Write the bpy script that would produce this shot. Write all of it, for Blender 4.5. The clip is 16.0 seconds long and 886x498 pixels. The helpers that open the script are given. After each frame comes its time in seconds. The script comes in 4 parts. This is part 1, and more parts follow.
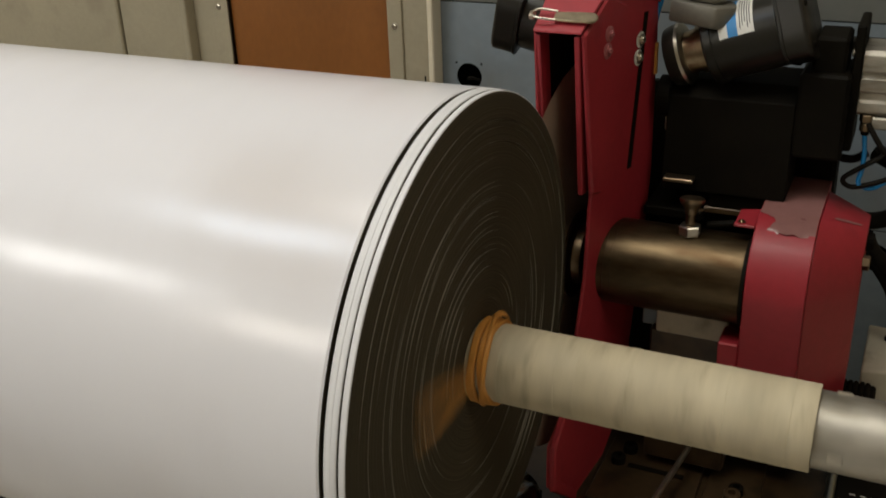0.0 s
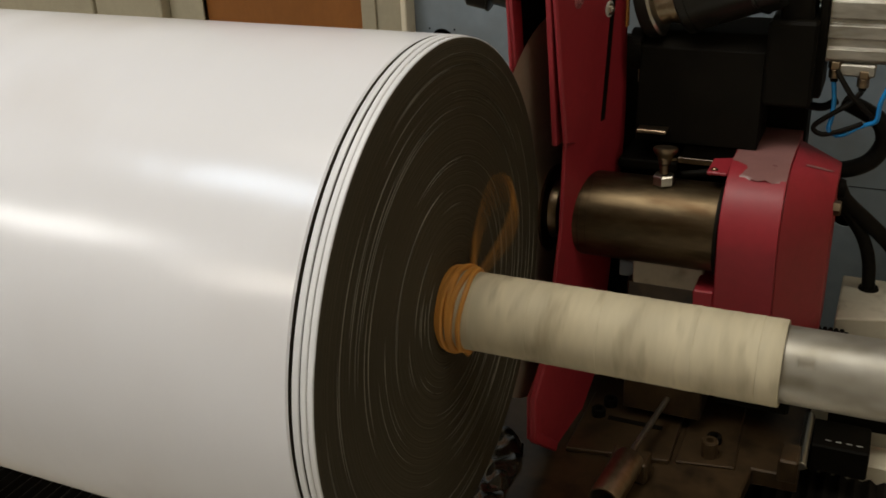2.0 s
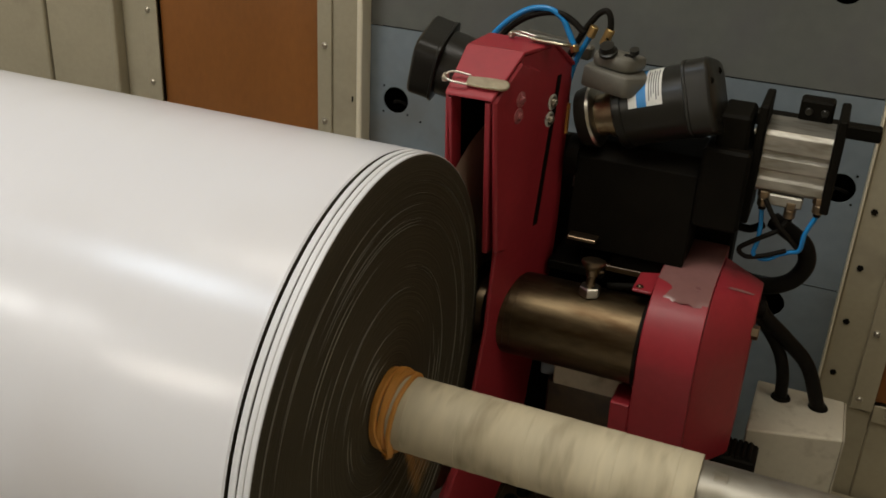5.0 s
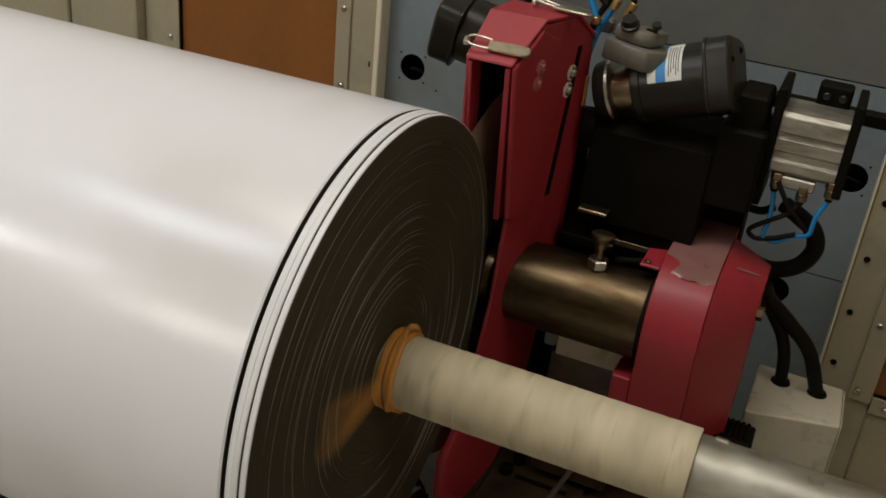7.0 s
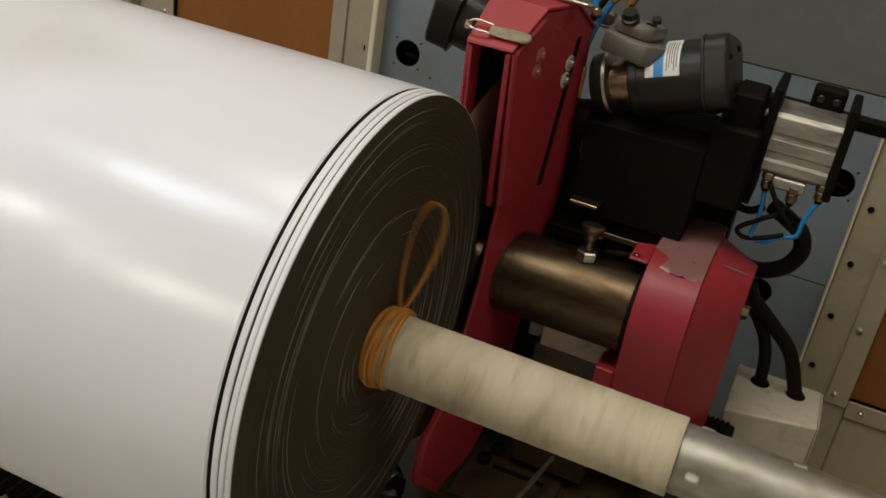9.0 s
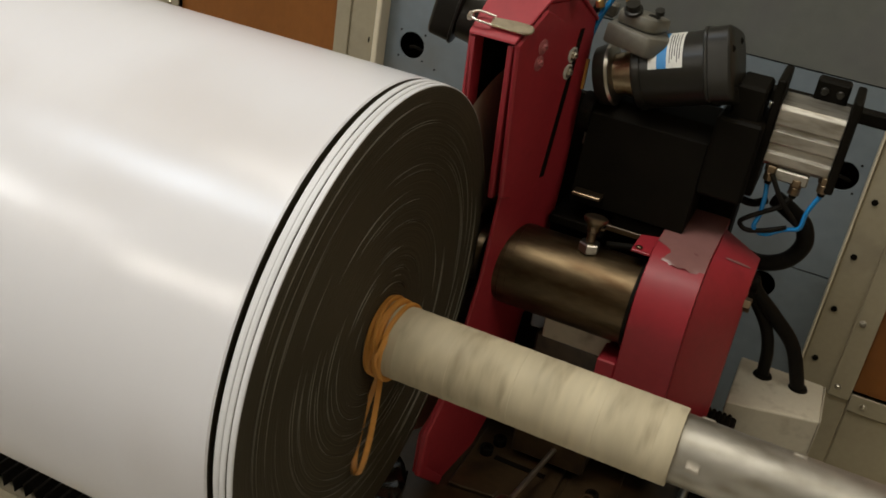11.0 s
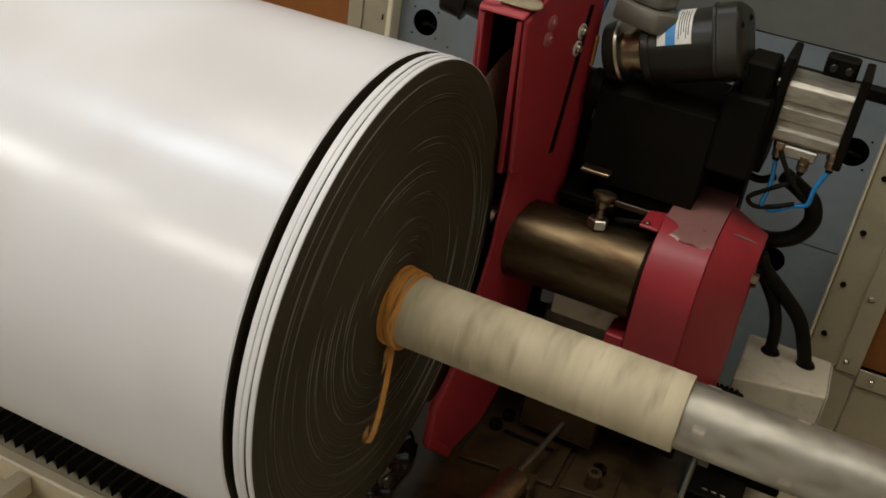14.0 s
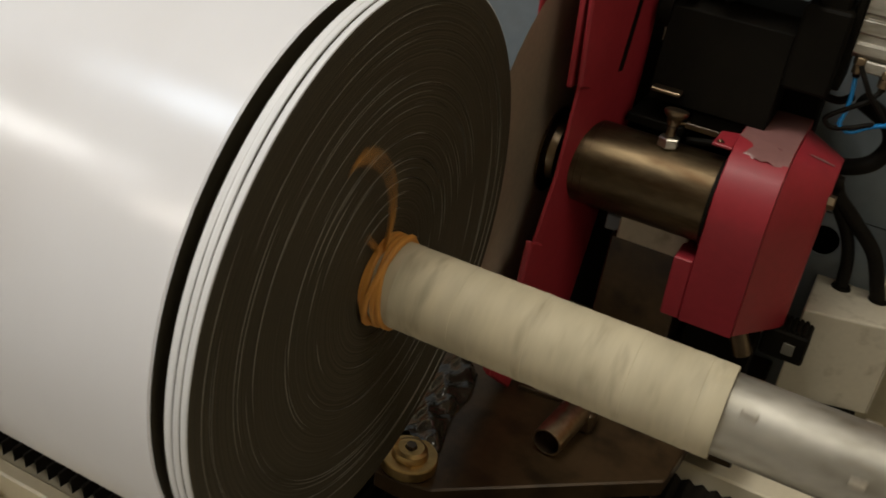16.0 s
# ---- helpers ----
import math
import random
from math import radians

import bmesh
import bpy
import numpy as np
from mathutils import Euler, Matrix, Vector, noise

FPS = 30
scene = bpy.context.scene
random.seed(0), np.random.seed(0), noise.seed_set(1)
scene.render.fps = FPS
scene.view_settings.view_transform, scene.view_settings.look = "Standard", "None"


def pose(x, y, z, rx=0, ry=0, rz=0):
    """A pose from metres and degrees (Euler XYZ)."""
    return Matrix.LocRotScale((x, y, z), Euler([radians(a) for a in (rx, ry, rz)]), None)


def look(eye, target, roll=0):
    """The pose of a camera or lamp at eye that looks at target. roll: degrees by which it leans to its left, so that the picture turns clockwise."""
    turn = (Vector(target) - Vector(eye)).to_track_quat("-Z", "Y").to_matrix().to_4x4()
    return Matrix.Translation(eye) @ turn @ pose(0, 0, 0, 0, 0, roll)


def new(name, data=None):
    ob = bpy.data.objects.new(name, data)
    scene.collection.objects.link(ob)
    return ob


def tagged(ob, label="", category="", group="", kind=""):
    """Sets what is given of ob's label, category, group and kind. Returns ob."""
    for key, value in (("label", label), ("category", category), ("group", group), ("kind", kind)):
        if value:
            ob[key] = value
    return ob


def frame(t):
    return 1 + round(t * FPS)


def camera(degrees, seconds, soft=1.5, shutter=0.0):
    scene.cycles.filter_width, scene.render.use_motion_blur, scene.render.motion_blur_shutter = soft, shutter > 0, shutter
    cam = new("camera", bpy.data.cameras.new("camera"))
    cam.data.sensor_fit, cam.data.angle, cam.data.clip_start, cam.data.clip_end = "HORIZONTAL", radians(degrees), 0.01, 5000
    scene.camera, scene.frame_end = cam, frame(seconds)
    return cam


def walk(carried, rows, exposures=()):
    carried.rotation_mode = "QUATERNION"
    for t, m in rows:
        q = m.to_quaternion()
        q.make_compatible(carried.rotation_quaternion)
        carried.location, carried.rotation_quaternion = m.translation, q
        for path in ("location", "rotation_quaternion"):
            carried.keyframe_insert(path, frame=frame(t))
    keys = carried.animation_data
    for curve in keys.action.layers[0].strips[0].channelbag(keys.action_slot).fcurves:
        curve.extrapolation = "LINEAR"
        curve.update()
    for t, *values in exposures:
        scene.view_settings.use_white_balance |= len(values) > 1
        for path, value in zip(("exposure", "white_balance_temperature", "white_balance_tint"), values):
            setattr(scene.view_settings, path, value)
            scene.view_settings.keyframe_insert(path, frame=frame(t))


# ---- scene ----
cam = camera(48.06, 16.0, soft=1.7, shutter=0.4)
PATH = [
    (0.0, pose(0.3623, -0.8310, 1.5408, 65.541, 1.922, 25.157)),
    (0.5, pose(0.3881, -0.8402, 1.5393, 63.978, 2.481, 25.284)),
    (1.0, pose(0.3994, -0.8519, 1.5378, 63.548, 2.466, 25.399)),
    (1.5, pose(0.3909, -0.8404, 1.5135, 64.486, 2.592, 24.591)),
    (2.0, pose(0.3845, -0.8423, 1.5006, 64.970, 2.588, 23.997)),
    (2.5, pose(0.3869, -0.8504, 1.5076, 64.730, 2.074, 23.231)),
    (3.0, pose(0.3837, -0.8611, 1.5216, 64.366, 0.834, 22.122)),
    (3.5, pose(0.3808, -0.8518, 1.5713, 63.504, -0.832, 21.528)),
    (3.7, pose(0.3919, -0.8205, 1.6169, 64.110, -1.365, 22.316)),
    (5.8, pose(0.3592, -0.8241, 1.6341, 63.928, -3.873, 22.870)),
    (6.0, pose(0.3664, -0.8268, 1.6252, 63.881, -4.320, 23.417)),
    (6.5, pose(0.3706, -0.8275, 1.6249, 63.049, -4.732, 23.938)),
    (7.0, pose(0.3687, -0.8338, 1.6167, 62.814, -5.476, 24.116)),
    (7.5, pose(0.3581, -0.8323, 1.6031, 62.982, -6.355, 23.810)),
    (8.0, pose(0.3474, -0.8317, 1.6000, 62.766, -7.350, 23.623)),
    (8.5, pose(0.3511, -0.8359, 1.5997, 62.642, -7.974, 23.839)),
    (9.0, pose(0.3551, -0.8496, 1.5975, 62.717, -8.429, 24.016)),
    (11.5, pose(0.3660, -0.8530, 1.5962, 62.195, -8.374, 24.609)),
    (12.0, pose(0.3709, -0.8557, 1.5960, 62.080, -8.332, 24.877)),
    (12.5, pose(0.3711, -0.8604, 1.5955, 61.933, -8.345, 24.996)),
    (13.0, pose(0.3761, -0.8609, 1.5959, 61.878, -8.188, 25.195)),
    (13.5, pose(0.3772, -0.8629, 1.5966, 61.633, -8.128, 25.309)),
    (14.0, pose(0.3740, -0.8733, 1.5945, 61.223, -8.213, 25.218)),
    (14.5, pose(0.3584, -0.8699, 1.5914, 60.449, -8.130, 24.579)),
    (15.0, pose(0.3572, -0.8547, 1.5851, 58.973, -7.927, 24.522)),
    (15.5, pose(0.3466, -0.8195, 1.5326, 60.090, -8.269, 24.721)),
    (16.0, pose(0.3628, -0.7217, 1.4890, 60.594, -7.882, 27.365)),
]
walk(cam, PATH, [(0.0, 0.10), (3.5, 0.07), (6.5, 0.0), (8.0, 0.08), (9.0, 0.12), (12.0, 0.18), (13.0, 0.13), (15.5, 0.17), (16.0, 0.13)])
# how far the blade carriage stands back from the roll: seconds, metres
FEED = [(0.0, 0.016), (0.5, 0.022), (1.0, 0.020), (1.5, 0.029), (2.0, 0.028), (2.5, 0.031), (3.0, 0.023), (3.5, 0.006), (3.7, -0.012), (5.8, -0.020), (6.0, -0.014), (6.5, -0.013), (7.0, -0.015), (7.5, -0.008), (8.0, -0.010), (8.5, -0.012), (9.0, -0.019), (11.5, -0.021), (12.0, -0.023), (12.5, -0.028), (13.0, -0.025), (13.5, -0.026), (14.0, -0.028), (14.5, -0.020), (15.0, -0.024), (15.5, 0.060), (16.0, 0.157)]

# ---------------------------------------------------------------- light
world = bpy.data.worlds.new("hall_world")
scene.world = world
world.use_nodes = True
wn = world.node_tree.nodes
sky = wn.new("ShaderNodeTexSky")
sky.sky_type, sky.sun_disc = "NISHITA", False
sky.sun_elevation, sky.sun_rotation = radians(40), radians(225)
world.node_tree.links.new(sky.outputs[0], wn["Background"].inputs[0])
wn["Background"].inputs[1].default_value = 0.06


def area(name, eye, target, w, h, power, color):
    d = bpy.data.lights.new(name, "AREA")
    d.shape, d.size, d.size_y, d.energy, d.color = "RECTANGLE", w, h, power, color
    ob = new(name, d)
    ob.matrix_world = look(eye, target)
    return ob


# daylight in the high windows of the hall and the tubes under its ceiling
area("window_light_a", (-4.68, -4.12, 4.05), (-0.5, 0, 1.0), 1.35, 0.60, 54, (1.0, 0.98, 0.93))
area("window_light_b", (-2.70, -4.12, 3.10), (-0.2, 0, 1.0), 0.5, 0.42, 16, (1.0, 0.93, 0.80))
area("tube_light_a", (-1.62, -1.10, 3.30), (-1.62, -1.10, 0), 0.66, 0.36, 11, (0.74, 0.86, 1.0))
# two broad fill lamps, added below the closed ceiling for general brightness
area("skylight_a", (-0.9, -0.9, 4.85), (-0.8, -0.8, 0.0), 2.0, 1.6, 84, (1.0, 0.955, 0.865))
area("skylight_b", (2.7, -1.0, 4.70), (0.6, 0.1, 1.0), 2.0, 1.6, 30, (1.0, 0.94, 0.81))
# a last weak tube behind the machine
area("tube_light_c", (-1.9, 2.55, 3.25), (-0.4, 0.0, 1.2), 0.8, 0.4, 6, (1.0, 0.94, 0.85))


# ---------------------------------------------------------------- materials
def material(name, color, rough=0.5, metal=0.0, vary=0.15, scale=6.0, grain=60.0, bump=0.15, coat=0.0, stretch=(1, 1, 1),
             stain=None, stain_at=(0.52, 0.68), streak=0.0, emit=None):
    """A surface with cloudy variation, fine grain and relief, and stains where they are given."""
    m = bpy.data.materials.new(name)
    m.use_nodes = True
    n, l = m.node_tree.nodes, m.node_tree.links
    b = n["Principled BSDF"]
    co, mp = n.new("ShaderNodeTexCoord"), n.new("ShaderNodeMapping")
    mp.inputs["Scale"].default_value = stretch
    l.new(co.outputs["Object"], mp.inputs[0])
    big, fine = n.new("ShaderNodeTexNoise"), n.new("ShaderNodeTexNoise")
    big.inputs["Scale"].default_value, big.inputs["Detail"].default_value = scale, 5
    fine.inputs["Scale"].default_value, fine.inputs["Detail"].default_value = grain, 4
    l.new(mp.outputs[0], big.inputs[0]), l.new(mp.outputs[0], fine.inputs[0])
    mix = n.new("ShaderNodeMix")
    mix.data_type, mix.blend_type = "RGBA", "MIX"
    dark = [c * (1 - vary) for c in color]
    light = [min(1, c * (1 + vary)) for c in color]
    mix.inputs["A"].default_value, mix.inputs["B"].default_value = (*dark, 1), (*light, 1)
    add = n.new("ShaderNodeMath")
    add.operation = "MULTIPLY_ADD"
    add.inputs[1].default_value, add.inputs[2].default_value = 0.35, 0.0
    l.new(fine.outputs[0], add.inputs[0])
    add2 = n.new("ShaderNodeMath")
    add2.operation = "MULTIPLY_ADD"
    add2.inputs[1].default_value = 0.65
    l.new(big.outputs[0], add2.inputs[0]), l.new(add.outputs[0], add2.inputs[2])
    ramp = n.new("ShaderNodeMapRange")
    ramp.inputs[1].default_value, ramp.inputs[2].default_value = 0.3, 0.7
    l.new(add2.outputs[0], ramp.inputs[0]), l.new(ramp.outputs[0], mix.inputs[0])
    top = mix.outputs["Result"]
    if stain:
        sn = n.new("ShaderNodeTexNoise")
        sn.inputs["Scale"].default_value, sn.inputs["Detail"].default_value = scale * 2.3, 8
        l.new(mp.outputs[0], sn.inputs[0])
        r2 = n.new("ShaderNodeMapRange")
        r2.inputs[1].default_value, r2.inputs[2].default_value = stain_at
        l.new(sn.outputs[0], r2.inputs[0])
        m2 = n.new("ShaderNodeMix")
        m2.data_type = "RGBA"
        m2.inputs["B"].default_value = (*stain, 1)
        l.new(r2.outputs[0], m2.inputs[0]), l.new(top, m2.inputs["A"])
        top = m2.outputs["Result"]
    l.new(top, b.inputs["Base Color"])
    rr = n.new("ShaderNodeMapRange")
    rr.inputs[3].default_value, rr.inputs[4].default_value = max(0.03, rough * 0.8), min(1, rough * 1.2)
    l.new(big.outputs[0], rr.inputs[0]), l.new(rr.outputs[0], b.inputs["Roughness"])
    b.inputs["Metallic"].default_value, b.inputs["Coat Weight"].default_value = metal, coat
    b.inputs["Coat Roughness"].default_value = 0.12
    if bump:
        bp = n.new("ShaderNodeBump")
        bp.inputs["Strength"].default_value, bp.inputs["Distance"].default_value = bump, 0.001
        l.new(fine.outputs[0], bp.inputs["Height"]), l.new(bp.outputs[0], b.inputs["Normal"])
    if emit:
        b.inputs["Emission Color"].default_value, b.inputs["Emission Strength"].default_value = (*emit[:3], 1), emit[3]
    return m


FILM = material("white_release_film", (0.785, 0.780, 0.808), 0.22, vary=0.03, scale=3, grain=220, bump=0.02, coat=0.0, stretch=(0.5, 1, 1),
                stain=(0.60, 0.555, 0.53), stain_at=(0.53, 0.86))
LINER = material("white_liner_edge", (0.74, 0.74, 0.75), 0.45, vary=0.16, scale=9, grain=40, bump=0.1, stretch=(28, 1, 1))
THREAD = material("grey_liner_thread", (0.25, 0.23, 0.185), 0.7, vary=0.6, scale=25, grain=90, bump=0.1)
PAPER = material("spiral_wound_paper", (0.53, 0.462, 0.318), 0.66, vary=0.20, scale=9, grain=34, bump=0.25, stretch=(2.6, 0.8, 0.8),
                 stain=(0.30, 0.245, 0.155), stain_at=(0.55, 0.80))
BAND = material("orange_rubber", (0.62, 0.28, 0.055), 0.5, vary=0.22, scale=40, grain=200, bump=0.3)
ALU = material("brushed_aluminium", (0.46, 0.435, 0.38), 0.50, 0.9, vary=0.28, scale=11, grain=60, bump=0.35, stretch=(0.8, 3, 3),
               stain=(0.27, 0.245, 0.19), stain_at=(0.47, 0.70))
RED = material("red_enamel", (0.320, 0.021, 0.031), 0.48, vary=0.16, scale=7, grain=90, bump=0.10, coat=0.05,
               stain=(0.22, 0.012, 0.022), stain_at=(0.62, 0.80))
BRONZE = material("oil_browned_steel", (0.26, 0.195, 0.125), 0.36, 1.0, vary=0.2, scale=9, grain=90, bump=0.06, stretch=(0.5, 2.2, 2.2),
                  stain=(0.13, 0.085, 0.05), stain_at=(0.50, 0.72))
HOUSING = material("oil_stained_brown_steel", (0.120, 0.086, 0.047), 0.38, 0.9, vary=0.36, scale=8, grain=60, bump=0.10, stretch=(0.8, 2.6, 2.6),
                   stain=(0.062, 0.036, 0.016), stain_at=(0.44, 0.68))
WASHER = material("clear_plastic_washer", (0.38, 0.12, 0.125), 0.3, vary=0.1, scale=60, grain=200, bump=0.05)
STEEL = material("blade_steel", (0.50, 0.41, 0.30), 0.32, 0.5, vary=0.18, scale=9, grain=140, bump=0.06)
ALUDULL = material("tarnished_steel", (0.42, 0.34, 0.23), 0.32, 1.0, vary=0.25, scale=30, grain=120, bump=0.1)
ZINC = material("zinc_plated_steel", (0.62, 0.58, 0.50), 0.30, 1.0, vary=0.15, scale=30, grain=150, bump=0.1)
NICKEL = material("worn_nickel", (0.46, 0.40, 0.29), 0.34, 1.0, vary=0.25, scale=40, grain=150, bump=0.1)
BRASS = material("worn_brass", (0.50, 0.34, 0.14), 0.38, 1.0, vary=0.2, scale=30, grain=120, bump=0.15)
BLACK = material("black_painted_iron", (0.0064, 0.0052, 0.0033), 0.6, vary=0.3, scale=18, grain=120, bump=0.15)
RUBBER = material("black_rubber", (0.0115, 0.0100, 0.0078), 0.45, vary=0.3, scale=25, grain=160, bump=0.2)
MOTOR = material("dark_grey_motor_enamel", (0.0175, 0.0162, 0.0125), 0.30, vary=0.15, scale=16, grain=140, bump=0.08)
GREYCAST = material("grey_cast_metal", (0.17, 0.16, 0.13), 0.45, 0.3, vary=0.2, scale=22, grain=130, bump=0.15)
BLUEHOSE = material("blue_air_hose", (0.012, 0.22, 0.55), 0.25, vary=0.08, scale=20, grain=90, bump=0.03)
PANEL = material("blue_grey_sheet_metal", (0.225, 0.268, 0.300), 0.48, 0.25, vary=0.16, scale=3.2, grain=45, bump=0.1,
                 stain=(0.19, 0.20, 0.20), stain_at=(0.5, 0.72))
# the back wall's sheet again, darkened to stand in for weaker light higher up
PANELSHADE = material("shaded_grey_sheet_metal", (0.150, 0.156, 0.140), 0.5, 0.2, vary=0.16, scale=3.5, grain=45, bump=0.1, stain=(0.14, 0.14, 0.135), stain_at=(0.5, 0.72))
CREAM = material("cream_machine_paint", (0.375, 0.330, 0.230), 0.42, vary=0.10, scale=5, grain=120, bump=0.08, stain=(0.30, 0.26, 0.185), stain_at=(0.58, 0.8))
# lit copy of the cream paint, lightened in place of light from the front
CREAMLIT = material("lit_cream_paint", (0.74, 0.665, 0.50), 0.36, vary=0.06, scale=9, grain=120, bump=0.05)
BOXWHITE = material("dusty_cream_plastic", (0.55, 0.50, 0.39), 0.5, vary=0.08, scale=14, grain=120, bump=0.08, stain=(0.36, 0.31, 0.22), stain_at=(0.55, 0.75))
BOARD = material("amber_brown_board", (0.255, 0.094, 0.021), 0.36, vary=0.16, scale=5, grain=70, bump=0.06, stretch=(1.6, 1, 0.8))
BED = material("oily_brown_steel", (0.066, 0.041, 0.020), 0.30, 0.3, vary=0.35, scale=10, grain=70, bump=0.15, stain=(0.030, 0.019, 0.010), stain_at=(0.5, 0.7))
FLOORM = material("grey_concrete", (0.46, 0.44, 0.405), 0.6, vary=0.15, scale=1.2, grain=30, bump=0.3)
WALLM = material("pale_hall_plaster", (0.50, 0.45, 0.35), 0.8, vary=0.08, scale=1.0, grain=30, bump=0.2)
PEEL = material("dusty_protective_film", (0.24, 0.115, 0.105), 0.3, vary=0.12, scale=20, grain=120, bump=0.2)
LABELW = material("white_label", (0.66, 0.65, 0.60), 0.45, vary=0.08, scale=60, grain=300, bump=0.02)
LABELB = material("blue_label_print", (0.02, 0.20, 0.48), 0.45, vary=0.08, scale=60, grain=300, bump=0.02)
INK = material("black_label_print", (0.03, 0.03, 0.03), 0.5, vary=0.1, scale=60, grain=300, bump=0.02)
GLASS = material("window_glass_bright", (0.8, 0.85, 0.9), 0.1, vary=0.02, emit=(0.93, 0.96, 1.0, 1.6))
PLASTIC = material("clear_wrapping_film", (0.030, 0.024, 0.017), 0.06, 0.0, vary=0.3, scale=50, grain=45, bump=0.15, coat=1.0)


def foam_face():
    """Cut end of the roll: dark foam plies in fine rings, with pale liner threads."""
    m = bpy.data.materials.new("dark_foam_plies")
    m.use_nodes = True
    n, l = m.node_tree.nodes, m.node_tree.links
    b = n["Principled BSDF"]
    co, sep = n.new("ShaderNodeTexCoord"), n.new("ShaderNodeSeparateXYZ")
    l.new(co.outputs["Object"], sep.inputs[0])
    comb = n.new("ShaderNodeCombineXYZ")
    l.new(sep.outputs[1], comb.inputs[1]), l.new(sep.outputs[2], comb.inputs[2])
    ln = n.new("ShaderNodeVectorMath")
    ln.operation = "LENGTH"
    l.new(comb.outputs[0], ln.inputs[0])
    ring = n.new("ShaderNodeTexNoise")
    ring.noise_dimensions = "1D"
    ring.inputs["Scale"].default_value, ring.inputs["Detail"].default_value = 560, 3
    l.new(ln.outputs["Value"], ring.inputs["W"])
    wide = n.new("ShaderNodeTexNoise")
    wide.inputs["Scale"].default_value, wide.inputs["Detail"].default_value = 5, 3
    l.new(comb.outputs[0], wide.inputs[0])
    mx = n.new("ShaderNodeMix")
    mx.data_type = "RGBA"
    mx.inputs["A"].default_value, mx.inputs["B"].default_value = (0.036, 0.029, 0.016, 1), (0.128, 0.107, 0.066, 1)
    r = n.new("ShaderNodeMapRange")
    r.inputs[1].default_value, r.inputs[2].default_value = 0.35, 0.75
    l.new(ring.outputs[0], r.inputs[0])
    mu = n.new("ShaderNodeMath")
    mu.operation = "MULTIPLY"
    l.new(r.outputs[0], mu.inputs[0]), l.new(wide.outputs[0], mu.inputs[1])
    l.new(mu.outputs[0], mx.inputs[0]), l.new(mx.outputs["Result"], b.inputs["Base Color"])
    bp = n.new("ShaderNodeBump")
    bp.inputs["Strength"].default_value, bp.inputs["Distance"].default_value = 0.75, 0.0012
    l.new(ring.outputs[0], bp.inputs["Height"]), l.new(bp.outputs[0], b.inputs["Normal"])
    b.inputs["Roughness"].default_value = 0.7
    b.inputs["Specular IOR Level"].default_value = 0.3
    return m


FOAM = foam_face()
MOTOR.node_tree.nodes["Principled BSDF"].inputs["Specular IOR Level"].default_value = 0.3
for q in (BLACK, RUBBER):
    q.node_tree.nodes["Principled BSDF"].inputs["Specular IOR Level"].default_value = 0.07
# the film lies in faint waves over the plies
fn, fl = FILM.node_tree.nodes, FILM.node_tree.links
wave, wbump, wco = fn.new("ShaderNodeTexNoise"), fn.new("ShaderNodeBump"), fn.new("ShaderNodeTexCoord")
wave.inputs["Scale"].default_value, wave.inputs["Detail"].default_value = 11, 2
wbump.inputs["Strength"].default_value, wbump.inputs["Distance"].default_value = 1.0, 0.0022
fl.new(wco.outputs["Object"], wave.inputs[0]), fl.new(wave.outputs[0], wbump.inputs["Height"]), fl.new(wbump.outputs[0], fn["Principled BSDF"].inputs["Normal"])
tan = STEEL.node_tree.nodes.new("ShaderNodeTangent")
tan.direction_type, tan.axis = "RADIAL", "X"
STEEL.node_tree.links.new(tan.outputs[0], STEEL.node_tree.nodes["Principled BSDF"].inputs["Tangent"])
STEEL.node_tree.nodes["Principled BSDF"].inputs["Anisotropic"].default_value = 0.9


# ---------------------------------------------------------------- mesh helpers
def part(name, bm, mat, parent=None, label="", smooth=None):
    """Links a bmesh as one mesh object, under a thing or a part. smooth: the angle below which edges are shaded round."""
    if smooth is not None:
        bmesh.ops.recalc_face_normals(bm, faces=bm.faces)
        for f in bm.faces:
            f.smooth = True
        for e in bm.edges:
            e.smooth = e.calc_face_angle(3.2) < radians(28 if smooth == 40 else smooth)
    else:
        bmesh.ops.recalc_face_normals(bm, faces=bm.faces)
    me = bpy.data.meshes.new(name)
    bm.to_mesh(me)
    bm.free()
    for q in (mat if isinstance(mat, (list, tuple)) else [mat]):
        me.materials.append(q)
    ob = new(name, me)
    if parent:
        ob.parent = parent
    return tagged(ob, label)


def thing(name, label, category, group="", kind="", at=None):
    ob = new(name)
    ob.empty_display_size = 0.05
    if at:
        ob.matrix_world = at
    return tagged(ob, label, category, group, kind)


def box(a, b, bevel=0.002, bm=None, turn=None, seg=1):
    """A box from corner a to corner b with broken edges."""
    bm = bm or bmesh.new()
    c = [(p + q) / 2 for p, q in zip(a, b)]
    s = [abs(q - p) for p, q in zip(a, b)]
    m = Matrix.Translation(c) @ (turn or Matrix()) @ Matrix.Diagonal((*s, 1))
    v = bmesh.ops.create_cube(bm, size=1, matrix=m)["verts"]
    if bevel:
        es = list({e for q in v for e in q.link_edges})
        bmesh.ops.bevel(bm, geom=es, offset=min(bevel, min(s) * 0.4), segments=seg, affect="EDGES", profile=0.5)
    return bm


